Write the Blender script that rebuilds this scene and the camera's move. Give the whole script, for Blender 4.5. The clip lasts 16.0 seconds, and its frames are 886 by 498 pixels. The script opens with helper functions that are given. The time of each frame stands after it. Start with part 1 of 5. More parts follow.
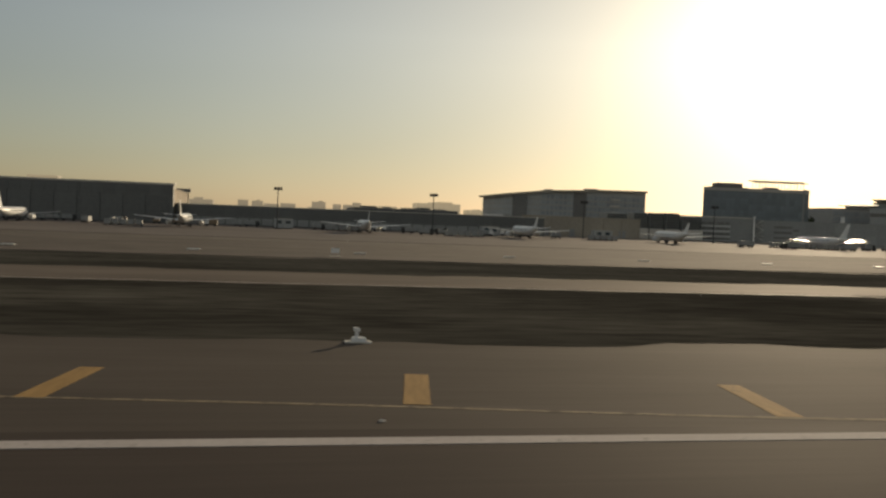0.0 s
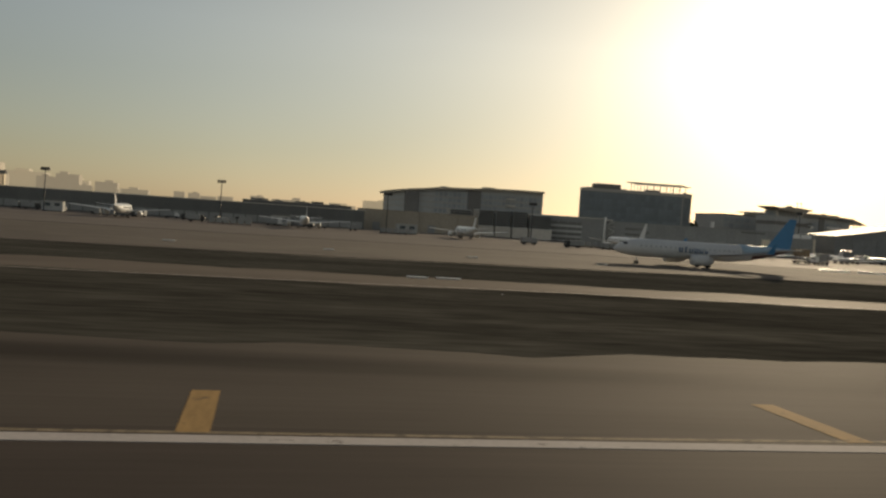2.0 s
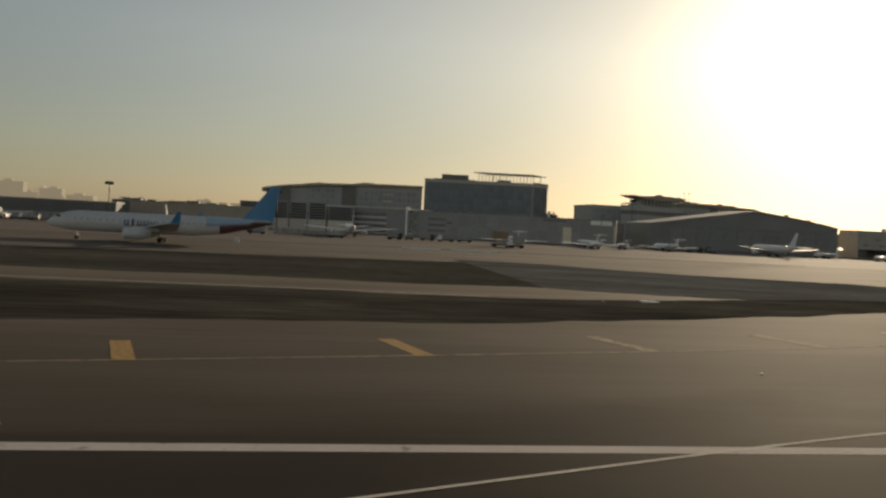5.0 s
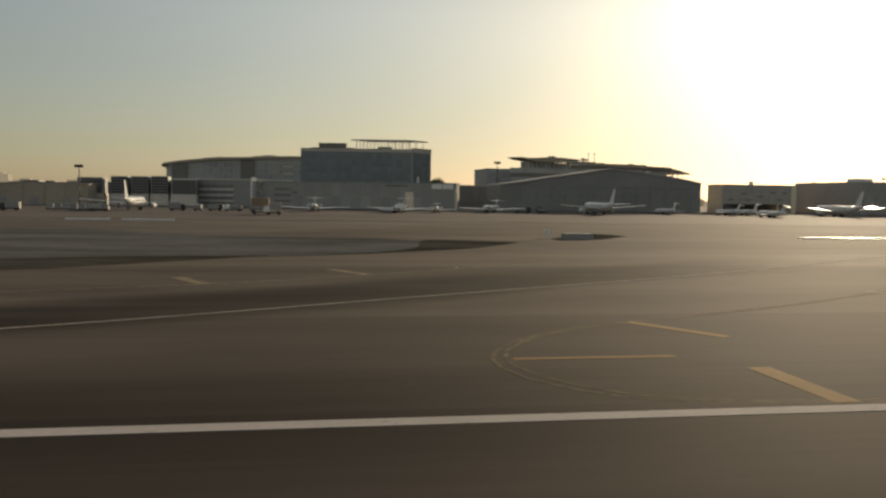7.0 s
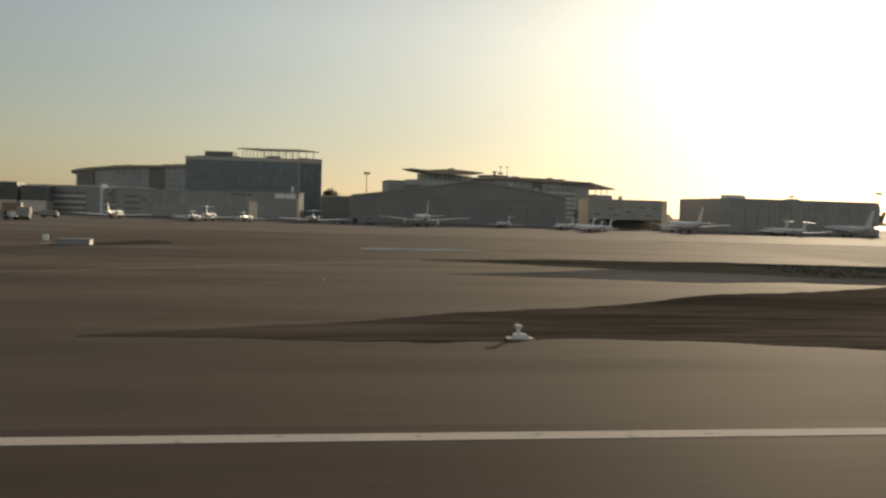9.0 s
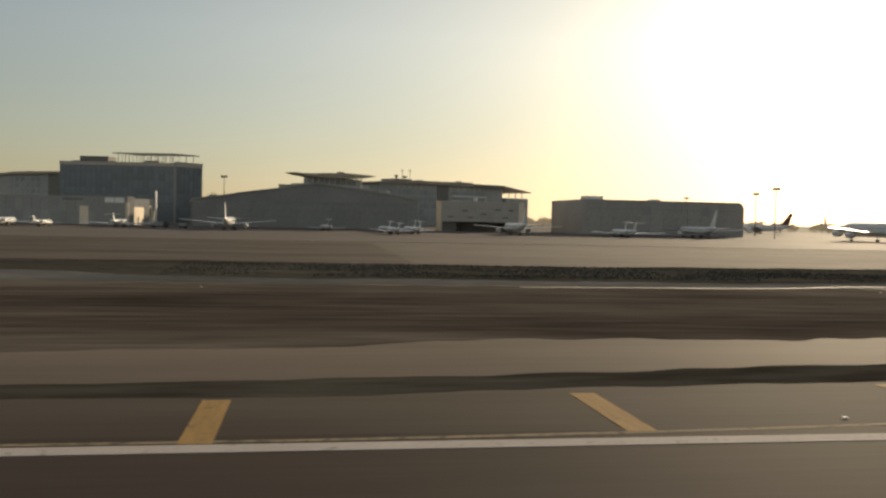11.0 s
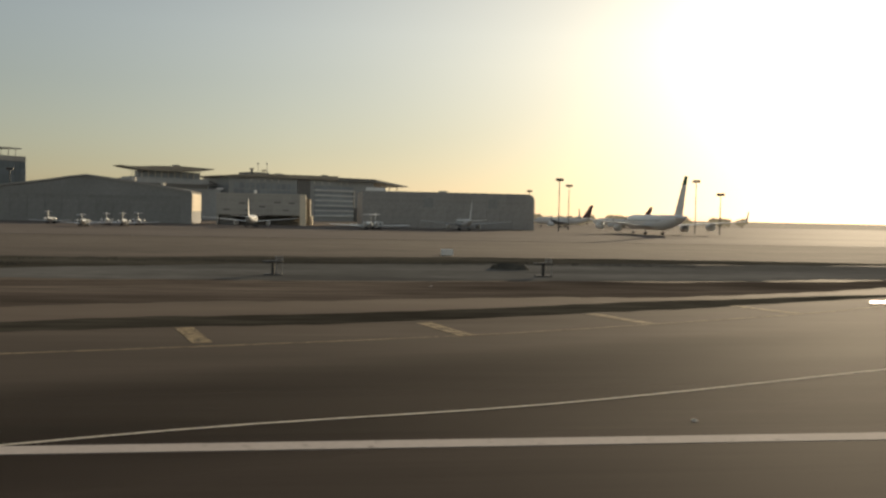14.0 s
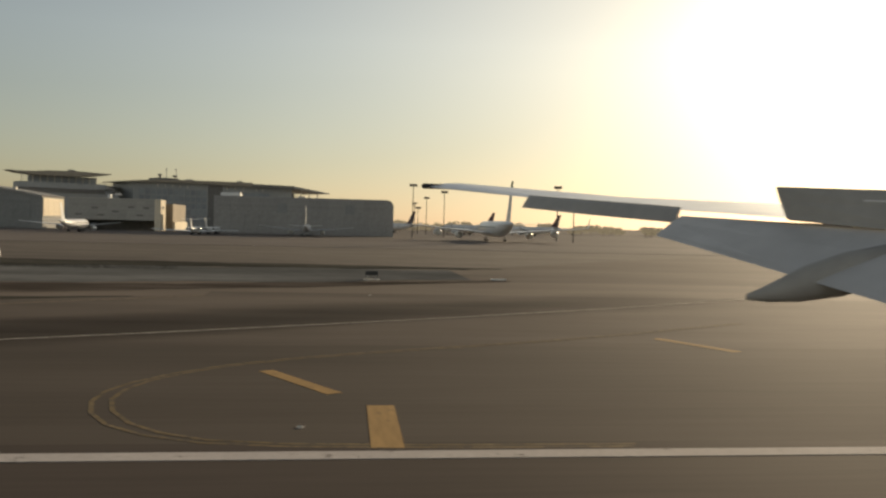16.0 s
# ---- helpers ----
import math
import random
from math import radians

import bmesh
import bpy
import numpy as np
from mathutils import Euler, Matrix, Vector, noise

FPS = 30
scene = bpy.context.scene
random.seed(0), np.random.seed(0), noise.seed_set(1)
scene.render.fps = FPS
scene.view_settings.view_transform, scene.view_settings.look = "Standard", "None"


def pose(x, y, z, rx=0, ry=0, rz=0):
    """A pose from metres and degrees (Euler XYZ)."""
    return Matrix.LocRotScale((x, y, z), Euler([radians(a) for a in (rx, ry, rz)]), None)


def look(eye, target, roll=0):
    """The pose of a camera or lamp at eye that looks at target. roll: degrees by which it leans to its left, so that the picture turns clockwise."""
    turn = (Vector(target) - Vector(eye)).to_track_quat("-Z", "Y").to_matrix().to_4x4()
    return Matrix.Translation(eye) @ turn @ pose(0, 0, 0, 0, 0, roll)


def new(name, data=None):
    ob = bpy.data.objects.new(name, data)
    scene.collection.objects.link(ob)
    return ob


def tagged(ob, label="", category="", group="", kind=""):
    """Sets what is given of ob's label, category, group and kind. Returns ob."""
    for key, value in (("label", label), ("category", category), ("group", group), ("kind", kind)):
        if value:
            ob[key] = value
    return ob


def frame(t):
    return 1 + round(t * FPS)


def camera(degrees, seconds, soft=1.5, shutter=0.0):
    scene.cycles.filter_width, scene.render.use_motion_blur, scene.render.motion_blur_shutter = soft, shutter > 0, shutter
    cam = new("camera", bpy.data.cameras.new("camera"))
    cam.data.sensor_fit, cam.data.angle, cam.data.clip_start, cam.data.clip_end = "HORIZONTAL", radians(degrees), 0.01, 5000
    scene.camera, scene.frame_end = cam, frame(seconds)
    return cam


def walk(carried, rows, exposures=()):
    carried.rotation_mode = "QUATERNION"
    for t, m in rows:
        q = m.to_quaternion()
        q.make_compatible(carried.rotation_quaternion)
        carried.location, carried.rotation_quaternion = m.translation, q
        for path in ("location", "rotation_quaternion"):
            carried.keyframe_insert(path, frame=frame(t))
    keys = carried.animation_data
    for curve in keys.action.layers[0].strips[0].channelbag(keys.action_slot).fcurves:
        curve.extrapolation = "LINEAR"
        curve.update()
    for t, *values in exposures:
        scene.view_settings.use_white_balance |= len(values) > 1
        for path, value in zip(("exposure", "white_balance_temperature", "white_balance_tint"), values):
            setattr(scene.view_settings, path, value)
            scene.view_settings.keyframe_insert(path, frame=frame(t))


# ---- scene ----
cam = camera(54.0, 16.0, soft=2.5, shutter=0.06)
PATH = [  # seconds, x, y, pitch, roll, yaw
    (0.0, 0.00, 0.00, -1.98, -2.23, -10.97),
    (0.5, 19.53, 0.02, -1.33, -3.39, -11.20),
    (1.0, 38.96, 0.04, -1.59, -3.99, -10.90),
    (1.5, 58.30, 0.06, -1.86, -4.21, -10.59),
    (2.0, 77.54, 0.07, -1.84, -3.91, -11.53),
    (2.5, 96.69, 0.09, -2.31, -2.29, -12.15),
    (3.0, 115.73, 0.11, -1.74, -3.97, -11.40),
    (3.5, 134.68, 0.13, -1.71, -3.71, -11.01),
    (4.0, 153.52, 0.15, -1.67, -3.45, -10.62),
    (4.5, 172.27, 0.17, -1.64, -3.20, -10.23),
    (5.0, 190.92, 0.19, -1.61, -2.94, -9.84),
    (5.5, 209.47, 0.21, -1.58, -2.68, -9.45),
    (6.0, 227.91, 0.22, -1.57, -2.00, -9.99),
    (6.5, 246.26, 0.24, -2.45, -1.48, -10.34),
    (7.0, 264.50, 0.26, -3.46, -0.80, -9.63),
    (7.5, 282.64, 0.28, -3.46, -0.99, -9.70),
    (8.0, 300.68, 0.30, -3.08, -1.72, -9.47),
    (8.5, 318.61, 0.32, -2.63, -1.77, -8.94),
    (9.0, 336.44, 0.34, -2.52, -1.67, -8.87),
    (9.5, 354.16, 0.36, -2.41, -1.57, -8.80),
    (10.0, 371.78, 0.38, -2.29, -1.46, -8.73),
    (10.5, 389.29, 0.39, -2.18, -1.36, -8.67),
    (11.0, 406.70, 0.41, -2.07, -1.26, -8.60),
    (11.5, 424.00, 0.43, -1.43, -1.32, -8.69),
    (12.0, 441.19, 0.45, -1.73, -1.03, -8.27),
    (12.5, 458.28, 0.47, -2.28, -0.77, -8.09),
    (13.0, 475.25, 0.49, -2.20, -0.82, -8.11),
    (13.5, 492.12, 0.51, -2.37, -0.80, -7.90),
    (14.0, 508.87, 0.53, -2.25, -1.16, -7.94),
    (14.5, 525.52, 0.54, -2.37, -1.37, -7.85),
    (15.0, 542.06, 0.56, -1.89, -1.00, -8.45),
    (15.5, 558.48, 0.58, -1.62, -1.41, -8.21),
    (16.0, 574.80, 0.60, -1.63, -1.45, -7.25),
]
walk(cam, [(t, pose(x, y, 6.0, 90 + p, r, w)) for t, x, y, p, r, w in PATH],
     [(t, e, 7200, 10.5) for t, e in ((0, 0.06), (2.5, 0.06), (5.5, -0.02), (6.5, -0.02), (7.0, 0.20), (7.5, 0.41), (8.5, 0.42), (11.0, 0.42), (14.5, 0.40), (16.0, 0.40))])

# ---------------------------------------------------------------- sky and sun
SUN_AZ, SUN_EL = radians(35.0), radians(11.2)
TO_SUN = Vector((math.sin(SUN_AZ) * math.cos(SUN_EL), math.cos(SUN_AZ) * math.cos(SUN_EL), math.sin(SUN_EL)))


def build_world():
    world = bpy.data.worlds.new("sky")
    scene.world = world
    world.use_nodes = True
    nt = world.node_tree
    nt.nodes.clear()
    out = nt.nodes.new("ShaderNodeOutputWorld")
    sky = nt.nodes.new("ShaderNodeTexSky")
    sky.sky_type = "NISHITA"
    sky.sun_disc = False
    sky.sun_elevation, sky.sun_rotation = SUN_EL, SUN_AZ
    sky.air_density, sky.dust_density, sky.ozone_density, sky.altitude = 1.0, 0.45, 1.0, 0
    bg = nt.nodes.new("ShaderNodeBackground")
    soft = nt.nodes.new("ShaderNodeHueSaturation")
    soft.inputs["Saturation"].default_value = 0.70
    nt.links.new(sky.outputs[0], soft.inputs["Color"])
    nt.links.new(soft.outputs[0], bg.inputs["Color"])
    # the hazy bright ring of dust-scattered light round the low sun
    geo = nt.nodes.new("ShaderNodeTexCoord")
    dot = nt.nodes.new("ShaderNodeVectorMath")
    dot.operation = "DOT_PRODUCT"
    dot.inputs[1].default_value = TO_SUN
    nt.links.new(geo.outputs["Generated"], dot.inputs[0])
    # thicker dust towards the horizon swallows part of it
    split = nt.nodes.new("ShaderNodeSeparateXYZ")
    nt.links.new(geo.outputs["Generated"], split.inputs[0])
    thin = nt.nodes.new("ShaderNodeMapRange")
    thin.inputs["From Min"].default_value, thin.inputs["From Max"].default_value = -0.03, 0.17
    thin.inputs["To Min"].default_value, thin.inputs["To Max"].default_value = 0.0, 1.0
    nt.links.new(split.outputs["Z"], thin.inputs["Value"])
    # the same dust bank dims the sky itself low down on the sun's side
    side = nt.nodes.new("ShaderNodeMapRange")
    side.inputs["From Min"].default_value, side.inputs["From Max"].default_value = 0.80, 1.0
    side.inputs["To Min"].default_value = 0.64
    nt.links.new(dot.outputs["Value"], side.inputs["Value"])
    bank = nt.nodes.new("ShaderNodeMapRange")
    bank.inputs["From Min"].default_value, bank.inputs["From Max"].default_value = -0.02, 0.20
    bank.inputs["To Min"].default_value, bank.inputs["To Max"].default_value = DUST_BANK, 0.0
    nt.links.new(split.outputs["Z"], bank.inputs["Value"])
    both = nt.nodes.new("ShaderNodeMath")
    both.operation = "MULTIPLY"
    nt.links.new(side.outputs[0], both.inputs[0])
    nt.links.new(bank.outputs[0], both.inputs[1])
    left = nt.nodes.new("ShaderNodeMapRange")
    left.inputs["To Min"].default_value, left.inputs["To Max"].default_value = 0.070, 0.0
    nt.links.new(both.outputs[0], left.inputs["Value"])
    nt.links.new(left.outputs[0], bg.inputs["Strength"])
    total = None
    for power, gain, colour in ((AUREOLE_TIGHT, AUREOLE_TIGHT_GAIN, (1.0, 0.92, 0.68, 1)), (AUREOLE_WIDE, AUREOLE_WIDE_GAIN, (0.95, 0.86, 0.61, 1))):
        clamp = nt.nodes.new("ShaderNodeMath")
        clamp.operation = "MAXIMUM"
        clamp.inputs[1].default_value = 0.0
        nt.links.new(dot.outputs["Value"], clamp.inputs[0])
        pw = nt.nodes.new("ShaderNodeMath")
        pw.operation = "POWER"
        pw.inputs[1].default_value = power
        nt.links.new(clamp.outputs[0], pw.inputs[0])
        ml = nt.nodes.new("ShaderNodeMath")
        ml.operation = "MULTIPLY"
        ml.inputs[1].default_value = gain
        nt.links.new(pw.outputs[0], ml.inputs[0])
        low = nt.nodes.new("ShaderNodeMath")
        low.operation = "MULTIPLY"
        nt.links.new(ml.outputs[0], low.inputs[0])
        nt.links.new(thin.outputs[0], low.inputs[1])
        b2 = nt.nodes.new("ShaderNodeBackground")
        b2.inputs["Color"].default_value = colour
        nt.links.new(low.outputs[0], b2.inputs["Strength"])
        add = nt.nodes.new("ShaderNodeAddShader")
        nt.links.new((total or bg).outputs[0], add.inputs[0])
        nt.links.new(b2.outputs[0], add.inputs[1])
        total = add
    # fill glow added away from the sun to lift shaded walls, brightest low down
    away = nt.nodes.new("ShaderNodeMapRange")
    away.inputs["From Min"].default_value, away.inputs["From Max"].default_value = 0.55, -1.0
    nt.links.new(dot.outputs["Value"], away.inputs["Value"])
    low = nt.nodes.new("ShaderNodeMapRange")
    low.inputs["From Min"].default_value, low.inputs["From Max"].default_value = 0.75, 0.0
    low.inputs["To Max"].default_value = ANTI_SUN_FILL
    nt.links.new(split.outputs["Z"], low.inputs["Value"])
    ml = nt.nodes.new("ShaderNodeMath")
    ml.operation = "MULTIPLY"
    nt.links.new(away.outputs[0], ml.inputs[0])
    nt.links.new(low.outputs[0], ml.inputs[1])
    b3 = nt.nodes.new("ShaderNodeBackground")
    b3.inputs["Color"].default_value = (1.0, 0.93, 0.84, 1)
    nt.links.new(ml.outputs[0], b3.inputs["Strength"])
    add = nt.nodes.new("ShaderNodeAddShader")
    nt.links.new(total.outputs[0], add.inputs[0])
    nt.links.new(b3.outputs[0], add.inputs[1])
    nt.links.new(add.outputs[0], out.inputs["Surface"])


AUREOLE_TIGHT, AUREOLE_TIGHT_GAIN = 100.0, 0.70
DUST_BANK = 0.6
ANTI_SUN_FILL = 0.30
AUREOLE_WIDE, AUREOLE_WIDE_GAIN = 6.6, 0.26
build_world()
sun_data = bpy.data.lights.new("sun", "SUN")
sun_data.energy, sun_data.angle, sun_data.color = 3.4, radians(1.2), (1.0, 0.84, 0.62)
sun = new("sun", sun_data)
sun.matrix_world = look((0, 0, 300), Vector((0, 0, 300)) - TO_SUN)


# ---------------------------------------------------------------- materials
def surface(name, colour, rough=0.7, metal=0.0, grain=8.0, spots=0.35, amount=0.25, bump=0.0, per_object=0.0, spec=0.5, stretch=(1, 1, 1), fine=1.0, blotch=0.0, wear=0.0):
    """A node material: base colour broken up by noise at two scales, with optional relief."""
    m = bpy.data.materials.new(name)
    m.use_nodes = True
    nt = m.node_tree
    b = nt.nodes["Principled BSDF"]
    b.inputs["Roughness"].default_value = rough
    b.inputs["Metallic"].default_value = metal
    b.inputs["Specular IOR Level"].default_value = spec
    tc = nt.nodes.new("ShaderNodeTexCoord")
    mp = nt.nodes.new("ShaderNodeMapping")
    mp.inputs["Scale"].default_value = stretch
    nt.links.new(tc.outputs["Object"], mp.inputs[0])
    factors = []
    for scale, detail, amt in ((grain, 6, amount * fine), (spots, 5, amount)):
        n = nt.nodes.new("ShaderNodeTexNoise")
        n.inputs["Scale"].default_value, n.inputs["Detail"].default_value = scale, detail
        nt.links.new(mp.outputs[0], n.inputs["Vector"])
        r = nt.nodes.new("ShaderNodeMapRange")
        r.inputs["From Min"].default_value, r.inputs["From Max"].default_value = 0.25, 0.75
        r.inputs["To Min"].default_value, r.inputs["To Max"].default_value = 1 - amt, 1 + amt
        nt.links.new(n.outputs["Fac"], r.inputs["Value"])
        factors.append((n, r))
    mul = nt.nodes.new("ShaderNodeMath")
    mul.operation = "MULTIPLY"
    nt.links.new(factors[0][1].outputs[0], mul.inputs[0])
    nt.links.new(factors[1][1].outputs[0], mul.inputs[1])
    last = mul
    if blotch:
        # worn and dusty patches a few metres across
        n = nt.nodes.new("ShaderNodeTexNoise")
        n.inputs["Scale"].default_value, n.inputs["Detail"].default_value = 0.11, 4
        wide = nt.nodes.new("ShaderNodeMapping")
        wide.inputs["Scale"].default_value = (0.35, 1, 1)
        nt.links.new(tc.outputs["Object"], wide.inputs[0])
        nt.links.new(wide.outputs[0], n.inputs["Vector"])
        r = nt.nodes.new("ShaderNodeMapRange")
        r.inputs["From Min"].default_value, r.inputs["From Max"].default_value = 0.3, 0.7
        r.inputs["To Min"].default_value, r.inputs["To Max"].default_value = 1 - blotch, 1 + blotch
        nt.links.new(n.outputs["Fac"], r.inputs["Value"])
        last = nt.nodes.new("ShaderNodeMath")
        last.operation = "MULTIPLY"
        nt.links.new(mul.outputs[0], last.inputs[0])
        nt.links.new(r.outputs[0], last.inputs[1])
    if per_object:
        info = nt.nodes.new("ShaderNodeObjectInfo")
        r = nt.nodes.new("ShaderNodeMapRange")
        r.inputs["To Min"].default_value, r.inputs["To Max"].default_value = 1 - per_object, 1 + per_object
        nt.links.new(info.outputs["Random"], r.inputs["Value"])
        last = nt.nodes.new("ShaderNodeMath")
        last.operation = "MULTIPLY"
        nt.links.new(mul.outputs[0], last.inputs[0])
        nt.links.new(r.outputs[0], last.inputs[1])
    vm = nt.nodes.new("ShaderNodeVectorMath")
    vm.operation = "SCALE"
    vm.inputs[0].default_value = colour[:3]
    nt.links.new(last.outputs[0], vm.inputs["Scale"])
    if wear:
        # paint rubbed through to the asphalt in ragged patches
        n = nt.nodes.new("ShaderNodeTexNoise")
        n.inputs["Scale"].default_value, n.inputs["Detail"].default_value, n.inputs["Roughness"].default_value = 1.6, 8, 0.7
        geo = nt.nodes.new("ShaderNodeNewGeometry")
        nt.links.new(geo.outputs["Position"], n.inputs["Vector"])
        r = nt.nodes.new("ShaderNodeMapRange")
        r.inputs["From Min"].default_value, r.inputs["From Max"].default_value = 0.62 - 0.2 * wear, 0.72 - 0.2 * wear
        r.inputs["To Max"].default_value = 0.85
        nt.links.new(n.outputs["Fac"], r.inputs["Value"])
        mix = nt.nodes.new("ShaderNodeMix")
        mix.data_type = "RGBA"
        nt.links.new(r.outputs[0], mix.inputs["Factor"])
        mix_in = [k for k in mix.inputs if k.type == "RGBA"]
        mix_out = [k for k in mix.outputs if k.type == "RGBA"][0]
        mix_in[1].default_value = (0.10, 0.083, 0.066, 1)
        nt.links.new(vm.outputs[0], mix_in[0])
        nt.links.new(mix_out, b.inputs["Base Color"])
    else:
        nt.links.new(vm.outputs[0], b.inputs["Base Color"])
    if bump:
        bp = nt.nodes.new("ShaderNodeBump")
        bp.inputs["Strength"].default_value, bp.inputs["Distance"].default_value = bump, 0.02
        nt.links.new(factors[0][0].outputs["Fac"], bp.inputs["Height"])
        nt.links.new(bp.outputs[0], b.inputs["Normal"])
    return m


